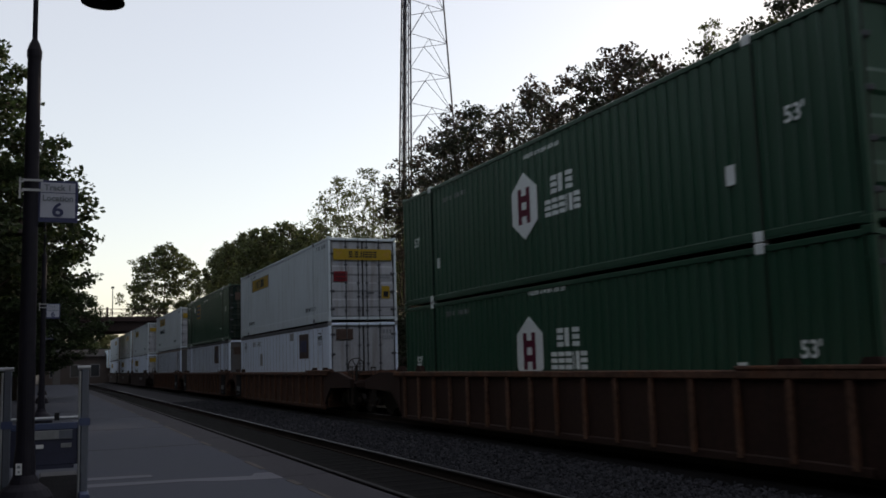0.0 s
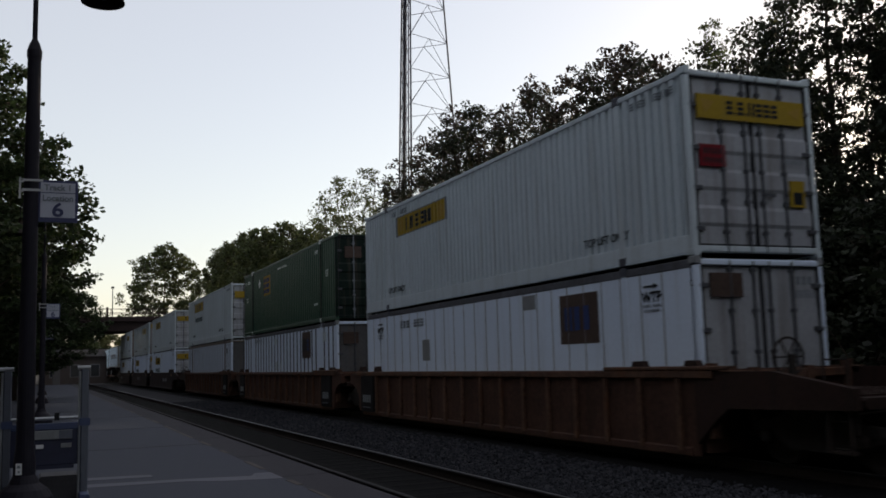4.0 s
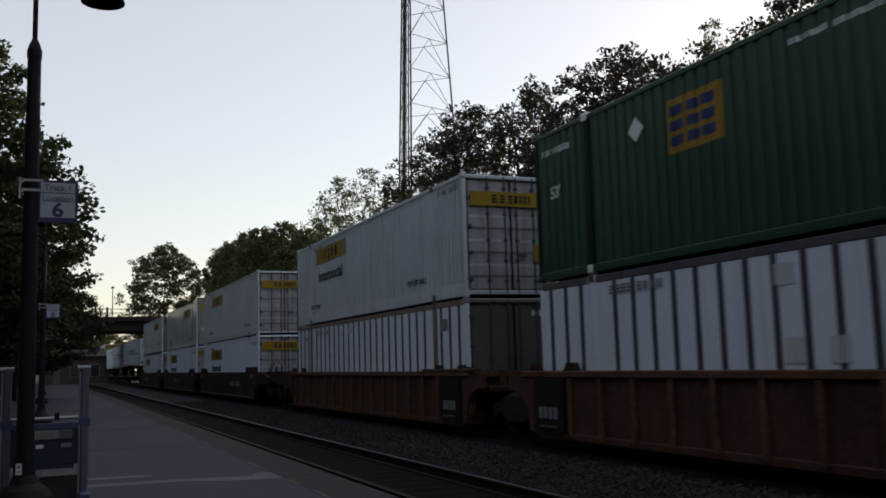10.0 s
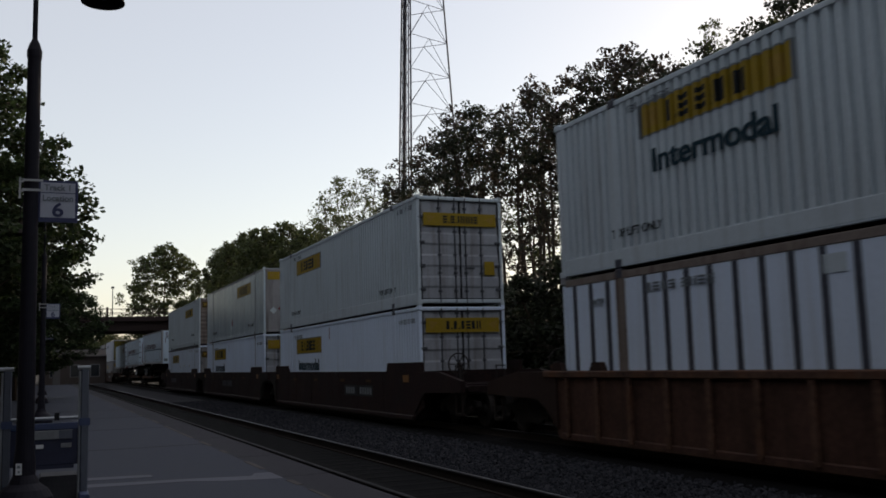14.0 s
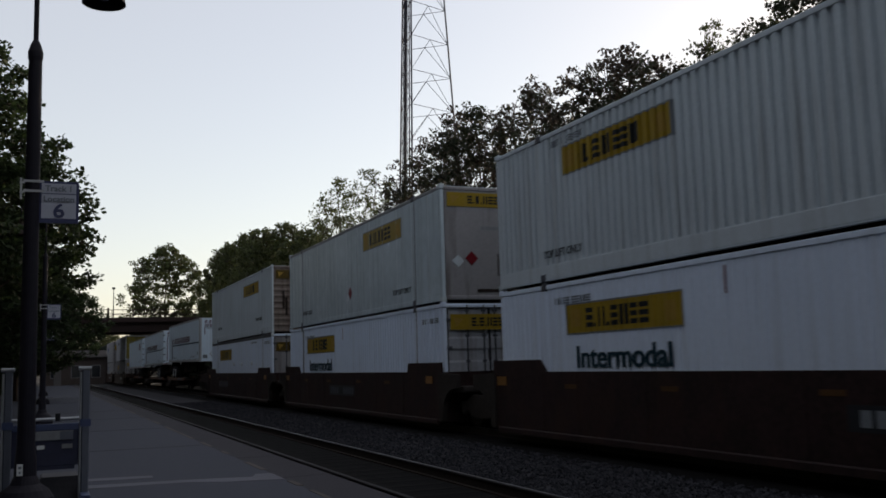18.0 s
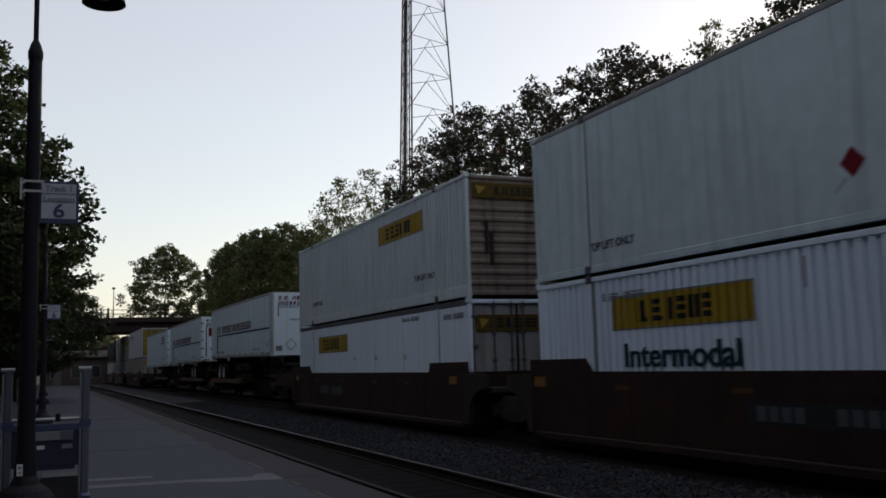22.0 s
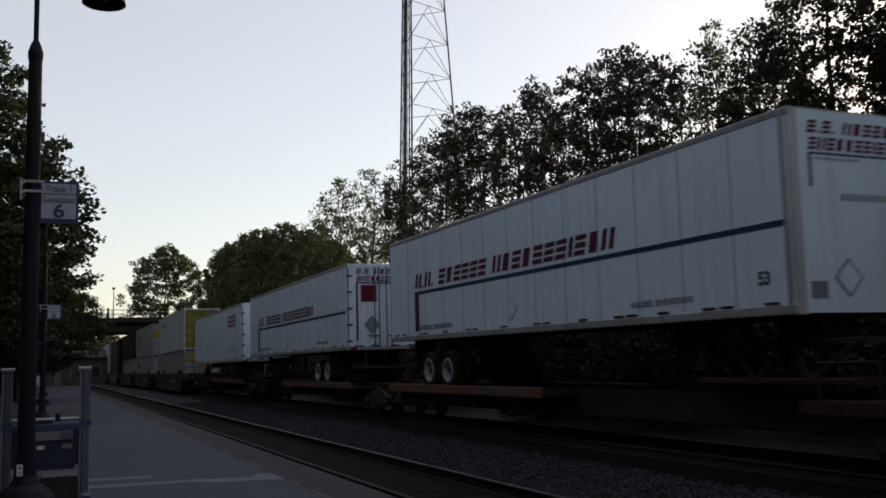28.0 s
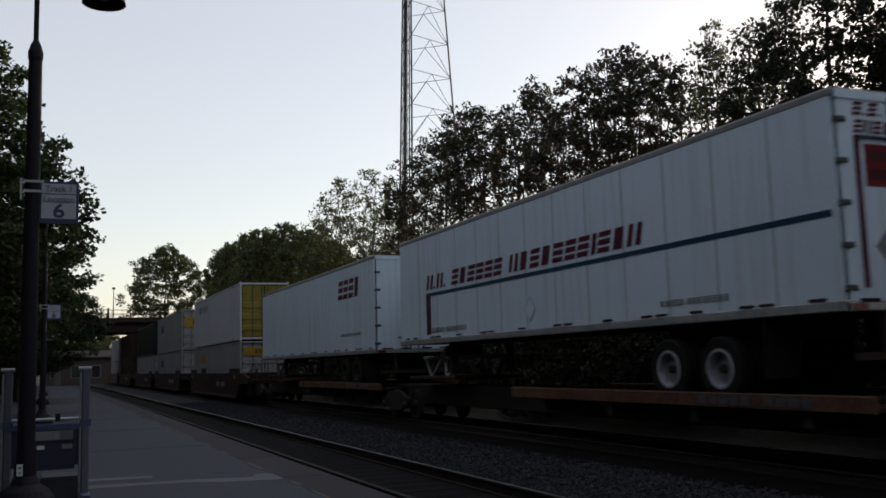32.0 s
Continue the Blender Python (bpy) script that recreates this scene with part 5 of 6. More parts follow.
def rails(xc, label, end=320):
    for s in (-1, 1):
        r = thing("rail", label, "rail", pose(xc + s * 0.7525, 0, RAIL), "rails", "structure")
        part("rail_web", Geo().box(-0.009, 0.009, -30, end, -0.145, -0.03).box(-0.07, 0.07, -30, end, -0.168, -0.145), RAIL_RUST, r)
        part("rail_head", Geo().box(-0.036, 0.036, -30, end, -0.036, -0.002, 0.008), RAIL_HEAD, r)
        part("running_band", Geo().box(-0.012, 0.014, -30, end, -0.004, 0.0), RAIL_TOP if s > 0 or xc > 6 else RAIL_HEAD, r, "worn running band")


rails(4.835, "worn steel rail of the empty track beside the platform", 147)
rails(TX, "steel rail under the train")
for xc in (4.835, TX):
    t = thing("track_ties", "dark creosoted timber ties set in the ballast", "track ties", pose(xc, 0, RAIL), "", "structure")
    me = Geo().box(-1.28 if xc > 6 else -1.15, 1.28, -0.11, 0.11, -0.34, -0.164, 0.012).mesh("tie", TIE)
    for i in range(130 if xc < 6 else 60):
        part("tie", me, TIE, t, at=pose(0, 5.2 + i * 0.56, -0.002, rz=random.uniform(-0.6, 0.6)))


def stones():
    """Loose ballast stones on the beds."""
    rnd = np.random.RandomState(4)
    base = np.array([(1, 0, 0), (-1, 0, 0), (0, 1, 0), (0, -1, 0), (0, 0, 1), (0, 0, -1)], float)
    tri = np.array([(0, 2, 4), (2, 1, 4), (1, 3, 4), (3, 0, 4), (2, 0, 5), (1, 2, 5), (3, 1, 5), (0, 3, 5)])
    V, F = [], []
    n = 26000
    y = 7 + 48 * rnd.rand(n) ** 1.9
    x = 5.65 + 3.3 * rnd.rand(n)
    for i in range(n):
        s = 0.018 + 0.03 * rnd.rand()
        q = Euler(rnd.rand(3) * 6.3).to_matrix()
        pts = (base * (0.6 + 0.6 * rnd.rand(6, 1)) * s) @ np.array(q)
        xx = x[i]
        z = -0.37 if xx < 5.75 else (-0.37 - 0.118 * (xx - 5.75) if xx < 6.6 else -0.47 + 0.014 * (xx - 6.6))
        V.append(pts + (xx, y[i], z + s * 0.35))
        F.append(tri + 6 * i)
    me = bpy.data.meshes.new("ballast_stones")
    me.from_pydata(np.concatenate(V).tolist(), [], np.concatenate(F).tolist())
    me.materials.append(STONE)
    tagged(new("ballast_stones", me), "loose grey crushed ballast stones between the tracks", "ballast stones", "", "stuff")


stones()

plat = thing("platform", "bluish grey station platform with paler edge slabs", "platform", None, "", "structure")
part("slab", Geo().box(-5.5, 2.80, -20, 118, -0.62, 0.0), CONCRETE, plat)
part("edge_wall", Geo().box(2.80, 3.38, -20, 118, -0.62, -0.15), EDGE_CONCRETE, plat)
edge = Geo().box(2.80, 3.44, -0.745, 0.745, -0.15, 0.0).mesh("edge_slab", EDGE_CONCRETE)
for i in range(78):
    part("edge_slab", edge, EDGE_CONCRETE, plat, at=pose(0, 0.75 + i * 1.5, random.uniform(-0.002, 0.002)))
line = Geo()
rl = random.Random(8)
y = 4.0
while y < 60:
    d = rl.uniform(0.5, 2.4)
    line.box(2.775 + rl.uniform(-0.01, 0.01), 2.85 + rl.uniform(-0.015, 0.02), y, y + d, 0.0, 0.004)
    y += d + rl.uniform(0.1, 1.6)
part("painted_line", line, TAN_LINE, plat, "worn tan painted line along the edge slabs")
for pts in ([(-1.2, 13.30), (1.35, 13.0), (1.35, 13.3), (-1.2, 13.72)], [(-0.8, 12.42), (1.7, 12.2), (2.1, 11.95), (2.8, 11.78), (2.8, 12.22), (1.7, 12.5), (-0.8, 12.82)], [(2.5, 12.3), (2.8, 12.23), (2.8, 12.55), (2.6, 12.6)]):
    part("pale_joint", Geo().prism([(p, q, 0.0) for p, q in pts], (0, 0, 0.004)), PALE_CONCRETE, plat, "paler filled concrete joint")
for yj in (6.0, 18.0, 24.0, 30.0, 36.0, 48.0, 60.0):
    part("joint", Geo().box(-5.5, 2.79, yj, yj + 0.02, -0.01, 0.003), SOIL, plat)


# ---------------------------------------------------------------- platform lamps, signs, lift
def lamp_post(m):
    p = thing("lamp_post", "black iron platform lamp post with a bell shade", "street lamp", m, "lamps along the platform")
    part("base", Geo().lathe([(0.30, 0), (0.30, 0.06), (0.28, 0.10), (0.265, 0.19), (0.22, 0.26), (0.14, 0.32), (0.125, 0.36), (0.105, 0.40), (0.10, 0.55), (0.092, 0.62), (0.085, 0.70)], "Z", 24), BLACK_POST, p, smooth=False)
    part("shaft", Geo().lathe([(0.085, 0.70), (0.075, 2.5), (0.066, 4.62), (0.074, 4.66), (0.074, 4.72), (0.05, 4.80), (0.03, 4.84)], "Z", 20), BLACK_POST, p)
    part("upper_pole", Geo().tube((0, 0, 4.8), (0, 0, 6.1), 0.026, 0.024, n=12), BLACK_POST, p)
    g = Geo()
    pts = [Vector((0.33 - 0.33 * math.cos(a), 0, 6.1 + 0.26 * math.sin(a))) for a in np.linspace(0, math.pi, 13)] + [Vector((0.66, 0, 5.75))]
    for a, b in zip(pts, pts[1:]):
        g.tube(a, b, 0.02, n=8, caps=False)
    part("arm", g, BLACK_POST, p)
    part("shade", Geo().lathe([(0.04, 5.80), (0.06, 5.69), (0.14, 5.62), (0.20, 5.49), (0.218, 5.36), (0.226, 5.33), (0.21, 5.327), (0.18, 5.47), (0.12, 5.59), (0.03, 5.63)], "Z", 28, (0.66, 0, 0)), BRONZE, p, "dark brown bell-shaped shade", smooth=True)
    part("bulb_glass", Geo().lathe([(0.03, 5.57), (0.08, 5.49), (0.09, 5.43), (0.05, 5.38), (0.01, 5.37)], "Z", 14, (0.66, 0, 0)), SIGN_FACE, p)
    return p


lp = lamp_post(pose(-0.15, 10.3, 0))
copy_thing(lp, pose(-0.03, 29.0, 0, rz=180))
copy_thing(lp, pose(-0.03, 47.6, 0, rz=180))
copy_thing(lp, pose(-0.03, 66.2, 0, rz=180))
tag = part("tag", Geo().box(-0.078, -0.022, -0.104, -0.086, 0.41, 0.52), LABEL_WHITE, lp, "white paper tag")
part("tag_marking", Geo().box(-0.064, -0.036, -0.107, -0.103, 0.475, 0.50).box(-0.058, -0.040, -0.107, -0.103, 0.43, 0.45), INK_GREY, tag)


def track_sign(m):
    s = thing("platform_sign", "pale square sign with navy frame fixed to the lamp post", "sign", m, "signs on the lamp posts")
    part("panel", Geo().box(0.062, 0.445, -0.012, 0.012, 2.925, 3.36, 0.006), SIGN_BLUE, s, "navy sign frame")
    part("face", Geo().box(0.088, 0.419, -0.016, -0.010, 2.972, 3.335), SIGN_FACE, s)
    part("rule", Geo().box(0.080, 0.427, -0.019, -0.014, 3.225, 3.232), SIGN_BLUE, s)
    words("Track 1", 0.085, INK_GREY, s, Matrix.Translation((0.2535, -0.02, 3.255)) @ FRONT)
    words("Location", 0.085, INK_GREY, s, Matrix.Translation((0.2535, -0.02, 3.145)) @ FRONT)
    words("6", 0.20, SIGN_BLUE, s, Matrix.Translation((0.2535, -0.02, 2.985)) @ FRONT, stretch=1.15)
    for z in (3.24, 3.34):
        part("bracket", Geo().box(-0.085, 0.11, -0.085, -0.075, z - 0.012, z + 0.012).box(-0.12, 0.1, 0.0, 0.01, z - 0.01, z + 0.01), ALU, s, "pale steel strap")
    part("strap_bolt", Geo().box(-0.115, -0.095, -0.02, 0.0, 3.16, 3.38), ALU, s)
    return s


ts = track_sign(pose(-0.15, 10.3, 0))
copy_thing(ts, pose(-0.03, 29.0, 0))
copy_thing(ts, pose(-0.03, 47.6, 0))


def wheelchair_lift(m):
    c = thing("wheelchair_lift", "blue and grey portable wheelchair lift parked on the platform", "wheelchair lift", m)
    for x in (-0.36, 0.40):
        p = part("mast", Geo().box(x - 0.04, x + 0.04, -0.05, 0.05, 0.03, 1.42, 0.012), LIFT_GREY, c, "grey upright mast")
        part("mast_cap", Geo().box(x - 0.075, x + 0.055, -0.06, 0.06, 1.42, 1.46, 0.01), STEEL, p)
        part("mast_clamp", Geo().box(x - 0.055, x + 0.055, -0.06, 0.06, 0.82, 0.90, 0.01), LIFT_BLUE, p)
        part("guide_rod", Geo().tube((x - 0.052, -0.03, 0.05), (x - 0.052, -0.03, 1.4), 0.012, n=8), STEEL, p)
        part("foot_beam", Geo().box(x - 0.05, x + 0.05, -0.35, 0.75, 0.06, 0.13, 0.012), LIFT_BLUE, c)
        for yw in (-0.28, 0.68):
            part("caster", Geo().lathe([(0.03, -0.025), (0.06, -0.02), (0.06, 0.02), (0.03, 0.025)], "X", 14, (x, yw, 0.06)), RUBBER, c)
    part("gate_top", Geo().tube((-0.32, -0.02, 0.91), (0.36, -0.02, 0.91), 0.018, n=10), STEEL, c, "bright steel top bar")
    part("gate_latch", Geo().box(0.10, 0.15, -0.06, 0.0, 0.89, 0.97, 0.008), INK, c)
    part("gate_panel", Geo().box(-0.32, 0.36, -0.015, 0.015, 0.42, 0.86, 0.006).box(-0.28, 0.30, -0.012, 0.012, 0.38, 0.42), LIFT_DARK, c, "dark blue mesh gate panel")
    part("gate_rail", Geo().box(-0.32, 0.36, -0.03, 0.0, 0.79, 0.86, 0.006), LIFT_BLUE, c)
    part("sign_plate", Geo().box(-0.22, 0.28, -0.035, -0.02, 0.69, 0.785, 0.004), SEAM, c, "grey instruction plate")
    part("sign_plate", Geo().box(0.15, 0.28, -0.041, -0.034, 0.695, 0.78), LIFT_GREY, c)
    part("sticker", Geo().box(-0.075, 0.0, -0.036, -0.02, 0.60, 0.64), LABEL_WHITE, c)
    part("sticker", Geo().box(0.17, 0.275, -0.036, -0.02, 0.60, 0.645), SEAM, c)
    part("side_rail", Geo().tube((-0.36, 0.0, 0.95), (-0.36, 0.75, 0.95), 0.018, n=8).tube((-0.36, 0.75, 0.95), (-0.36, 0.75, 0.15), 0.018, n=8), LIFT_GREY, c)
    part("side_rail", Geo().tube((0.40, 0.0, 0.95), (0.40, 0.75, 0.95), 0.018, n=8).tube((0.40, 0.75, 0.95), (0.40, 0.75, 0.15), 0.018, n=8), LIFT_GREY, c)
    return c


wheelchair_lift(pose(0.02, 10.95, 0))
box = thing("concrete_plinth", "grey weathered concrete block under the lift", "plinth", pose(0.1, 11.3, 0))
part("block", Geo().box(-0.12, 0.28, 0.0, 0.5, 0.0, 0.27, 0.02), PLINTH, box)

# ---------------------------------------------------------------- road bridge over the tracks
br = thing("road_bridge", "brown steel girder road bridge with a pipe railing", "bridge", pose(0, 122, 0))
part("deck", Geo().box(-60, 90, 0, 11, 7.45, 8.05, 0.05), BRIDGE_BROWN, br)
for y in (0.7, 3.9, 7.1, 10.2):
    part("girder", Geo().box(-60, 90, y, y + 0.35, 6.35, 7.45), BRIDGE_BROWN, br)
    part("flange", Geo().box(-60, 90, y - 0.12, y + 0.47, 6.28, 6.36), BRIDGE_BROWN, br)
for y in (0.15, 10.8):
    rl = part("railing", Geo().tube((-60, y, 9.0), (90, y, 9.0), 0.05, n=6).tube((-60, y, 8.55), (90, y, 8.55), 0.03, n=6), BRIDGE_BROWN, br)
    for i in range(60):
        part("railing_post", Geo().box(-60 + i * 2.5, -59.92 + i * 2.5, y - 0.04, y + 0.04, 8.05, 9.0), BRIDGE_BROWN, rl)
for x0, x1 in ((-12, -1.6), (17.5, 28)):
    part("abutment", Geo().box(x0, x1, 0.6, 10.6, -0.62, 6.28), BRIDGE_CONC, br, "grey concrete abutment")
for xp in (1.05, 15.2):
    part("pier", Geo().box(xp, xp + 0.85, 1.0, 2.0, -0.62, 6.28, 0.05), BRIDGE_CONC, br, "square concrete pier")
part("utility_post", Geo().box(7.0, 7.25, 0.4, 0.6, 8.05, 9.25), BRIDGE_BROWN, br)
for xl in (8.02, -14):
    l2 = thing("street_lamp", "slim grey street lamp standing on the road bridge", "street lamp", pose(xl, 127, 8.05))
    part("pole", Geo().tube((0, 0, 0), (0, 0, 3.9), 0.07, 0.045, n=8), TOWER_DARK, l2)
    part("head", Geo().box(-0.18, 0.18, -0.18, 0.18, 3.9, 4.15, 0.05), TOWER_DARK, l2)

# unseen building block beside the platform, behind the camera, added to shade the train
st = thing("unseen_shade_block", "unseen pale building block beside the platform, added to shade the train", "building", pose(-10.0, -45, -0.6), "", "structure")
part("wall", Geo().box(-9, 0, 0, 58, 0, 11.0), BUILDING, st)
part("roof", Geo().box(-9.5, 0.6, -0.5, 58.5, 11.0, 11.4, 0.05), ROOF, st)

# pale station house beyond the bridge
h = thing("house", "pale stucco building beyond the bridge with a low roof", "building", pose(3.5, 160, -0.6))
part("wall", Geo().box(-4, 9, 0, 12, 0, 4.4), BUILDING, h)
part("roof", Geo().prism([(-4.6, -0.6, 4.4), (9.6, -0.6, 4.4), (9.6, 6, 5.6), (-4.6, 6, 5.6)], (0, 0.3, 0.15)).prism([(-4.6, 12.6, 4.4), (9.6, 12.6, 4.4), (9.6, 6, 5.6), (-4.6, 6, 5.6)], (0, -0.3, 0.15)), ROOF, h)
for i in range(4):
    w = part("window", Geo().box(-2.6 + i * 3, -1.2 + i * 3, -0.06, 0.02, 1.2, 3.2), SEAM, h)
    part("pane", Geo().box(-2.5 + i * 3, -1.3 + i * 3, -0.075, -0.05, 1.3, 3.1), GLASS, w)


# ---------------------------------------------------------------- lattice tower
def tower(m):
    t = thing("lattice_tower", "tall galvanised three-legged lattice radio tower with dark cables", "tower", m)
    top, base_r, top_r = 46.0, 3.5, 1.0

    def leg(k, z):
        r = base_r + (top_r - base_r) * z / top
        a = radians(TOWER_TURN + 120 * k)
        return Vector((r * math.cos(a), r * math.sin(a), z))

    for k in range(3):
        part("leg", Geo().tube(leg(k, 0), leg(k, top), 0.07 if k else 0.075, 0.055, n=8), TOWER_DARK if k else TOWER_STEEL, t)
    z = 0.0
    while z < top - 2:
        s = 2.6
        for k in range(3):
            a, b, a2, b2 = leg(k, z), leg((k + 1) % 3, z), leg(k, z + s), leg((k + 1) % 3, z + s)
            mid = (a2 + b2) / 2
            g = Geo().tube(a2, b2, 0.022, n=5, caps=False).tube(a, mid, 0.02, n=5, caps=False).tube(b, mid, 0.02, n=5, caps=False)
            part("brace", g, TOWER_STEEL, t)
        z += s
    def run(f, z):
        return leg(1, z) * (1 - f) + leg(2, z) * f

    for f, r in ((0.18, 0.03), (0.3, 0.05), (0.42, 0.06), (0.52, 0.03), (0.8, 0.035)):
        part("cable", Geo().tube(run(f, 0), run(f, top), r, n=5), TOWER_DARK, t, "dark antenna cable")
    g = Geo()
    for i in range(90):
        p, q = run(0.6, i * 0.5), run(0.75, i * 0.5)
        g.tube(p, q, 0.015, n=4)
    for f in (0.6, 0.75):
        g.tube(run(f, 0), run(f, top), 0.02, n=5)
    part("ladder", g, TOWER_DARK, t)
    return t


TOWER_TURN = -9.8
tower(pose(25.12, 62, -1.12))


# ---------------------------------------------------------------- trees and shrubs
def leaves(centres, radii, per, size, seed, level=0.35):
    """Small leaf blades that fill flattened clumps round the twig ends; level: how far the blades lie flat."""
    rnd = np.random.RandomState(seed)
    c = np.repeat(np.asarray(centres), per, axis=0)
    rad = np.repeat(np.asarray(radii), per)[:, None]
    n = len(c)
    d = rnd.normal(size=(n, 3))
    d /= np.linalg.norm(d, axis=1, keepdims=True)
    c = c + d * rad * rnd.rand(n, 1) ** 0.42 * (1, 1, 0.62)
    u = rnd.normal(size=(n, 3)) * (1, 1, 1 - level)
    u /= np.linalg.norm(u, axis=1, keepdims=True)
    w = np.cross(u, rnd.normal(size=(n, 3)) * (1 - level, 1 - level, 1) + (0, 0, level))
    w /= np.linalg.norm(w, axis=1, keepdims=True)
    s = size * (0.5 + 0.8 * rnd.rand(n, 1))
    v = np.stack([c - u * s, c + w * s * 0.72 - u * s * 0.15, c + w * s * 0.3 + u * s * 0.75, c + u * s * 1.05, c - w * s * 0.3 + u * s * 0.75, c - w * s * 0.72 - u * s * 0.15], 1).reshape(-1, 3)
    return v, np.arange(6 * n).reshape(-1, 6)


def tree(name, label, seed, tall, crown, limbs, clumps, per, size, leaf, m, clump=(0.28, 0.5), low=0.35, hollow=0.35, stems=1, trunk_r=0.16, category="tree", group="", rough=0.22, thin=0.0):
    """Trunk or stems, curved limbs, twigs and leaf clumps inside an uneven crown. crown: (share of the height, radius) pairs;
    low: how many clumps the lower crown keeps; hollow: bare inner share of the radius; thin: share of the height that counts as the lower crown."""
    rnd = np.random.RandomState(seed)
    t = thing(name, label, category, m, group)
    cf, cr = [p for p, _ in crown], [q for _, q in crown]
    ph = rnd.rand(6) * 6.28

    def reach(f, a):
        lobes = math.sin(2 * a + ph[0] + 5 * f) + math.sin(3 * a + ph[1] - 7 * f) + 0.8 * math.sin(5 * a + ph[2] + 11 * f)
        return np.interp(f, cf, cr) * (1 + rough * lobes)

    def inside(inner):
        while True:
            f = rnd.uniform(cf[0], 1.0)
            if rnd.rand() < (np.interp(f, cf, cr) / max(cr)) and (f > thin or rnd.rand() < low):
                a = rnd.rand() * 6.283
                r = reach(f, a) * math.sqrt(rnd.uniform(inner * inner, 1))
                return Vector((r * math.cos(a), r * math.sin(a), f * tall))

    g, lines, bones = Geo(), [], []
    for k in range(stems):
        lean, a = (0.0 if stems == 1 else rnd.uniform(0.25, 0.6) * max(cr)), 6.283 * (k + rnd.rand() * 0.6) / stems
        p, pts = Vector((0.12 * math.cos(a), 0.12 * math.sin(a), 0)) * (stems > 1), []
        for i in range(11):
            f = i / 10
            pts.append(p + Vector((lean * f * math.cos(a) + rnd.uniform(-1, 1) * 0.012 * tall * f, lean * f * math.sin(a) + rnd.uniform(-1, 1) * 0.012 * tall * f, f * tall * (0.93 - 0.1 * (k > 0)))))
        for i in range(10):
            r0, r1 = [trunk_r * (0.8 if k else 1) * (1 - 0.88 * (i + j) / 10) + 0.012 for j in (0, 1)]
            g.tube(pts[i], pts[i + 1], r0 * (1.25 if i == 0 else 1), r1, n=8, caps=False)
        bones.append(pts)
        lines += [(q, trunk_r * 0.3) for q in pts[4:]]
    for _ in range(limbs):
        tip = inside(0.55)
        pts = bones[rnd.randint(stems)]
        zs = max(tip.z - 0.75 * math.hypot(tip.x, tip.y) - 0.05 * tall * rnd.rand(), cf[0] * tall * 0.8)
        root = min(pts, key=lambda q: abs(q.z - zs))
        mid = (root + tip) / 2 + Vector((rnd.uniform(-0.2, 0.2), rnd.uniform(-0.2, 0.2), -0.06 * tall * 0.3))
        r0 = max(trunk_r * 0.42 * (1 - root.z / tall), 0.02)
        prev = root
        for j in range(1, 6):
            u = j / 5
            q = root * (1 - u) ** 2 + mid * 2 * u * (1 - u) + tip * u * u
            g.tube(prev, q, r0 * (1 - 0.82 * (u - 0.2)), r0 * (1 - 0.82 * u), n=5, caps=False)
            lines.append((q, r0 * (1 - 0.82 * u)))
            prev = q
    ends = [inside(hollow) for _ in range(clumps)]
    base = np.array([q for q, _ in lines])
    for e in ends:
        d = base - np.array(e)
        k = int(np.argmin((d ** 2).sum(1) + np.maximum(d[:, 2], 0) * 1.5))
        root, r0 = lines[k][0], max(lines[k][1] * 0.6, 0.012)
        mid = (root + e) / 2 + Vector((rnd.uniform(-1, 1), rnd.uniform(-1, 1), rnd.uniform(-1, 0.5))) * 0.08 * (e - root).length
        g.tube(root, mid, r0, r0 * 0.7, n=4, caps=False).tube(mid, e, r0 * 0.7, 0.006, n=4, caps=False)
    v, f = leaves([tuple(e) for e in ends], rnd.uniform(clump[0], clump[1], clumps), per, size, seed)
    part("trunk", g, BARK, t)
    me = bpy.data.meshes.new("crown")
    me.from_pydata(v.tolist(), [], f.tolist())
    me.materials.append(leaf)
    part("crown", me, leaf, t)
    return t


def placed(x, y, tall, base_tall, wide=1.0, turn=0.0, z=-0.6):
    s = tall / base_tall
    return pose(x, y, z, rz=turn) @ Matrix.Diagonal((s * wide, s * wide, s, 1))


def plant(src, m):
    """A copy of a tree at the pose and size m."""
    copy_thing(src, m).matrix_basis = m


BACK, SIDE = "trees behind the tracks", "trees beside the platform"
SLIM = [(0.36, 0.9), (0.5, 1.5), (0.62, 1.9), (0.75, 2.1), (0.87, 1.75), (0.95, 1.0), (1.0, 0.25)]
BROAD = [(0.30, 1.2), (0.45, 1.9), (0.62, 2.3), (0.78, 2.3), (0.9, 1.7), (0.97, 0.9), (1.0, 0.3)]
ROUND = [(0.16, 2.2), (0.3, 3.7), (0.5, 4.2), (0.68, 4.0), (0.82, 3.2), (0.93, 1.9), (1.0, 0.5)]
AIRY = [(0.28, 1.0), (0.5, 2.0), (0.7, 2.6), (0.85, 2.1), (0.95, 1.1), (1.0, 0.3)]
STEPPED = [(0.2, 2.4), (0.29, 4.2), (0.36, 4.3), (0.45, 4.7), (0.54, 4.9), (0.59, 4.0), (0.68, 3.3), (0.74, 2.5), (0.82, 2.1), (0.92, 1.5), (1.0, 0.3)]
ta = tree("tree", "slim broadleaf tree with dark green crown behind the tracks", 11, 14.0, SLIM, 24, 100, 34, 0.08, LEAF_DARK, placed(20.6, 43.2, 15.3, 14), stems=3, low=0.30, thin=0.66, trunk_r=0.13, group=BACK)
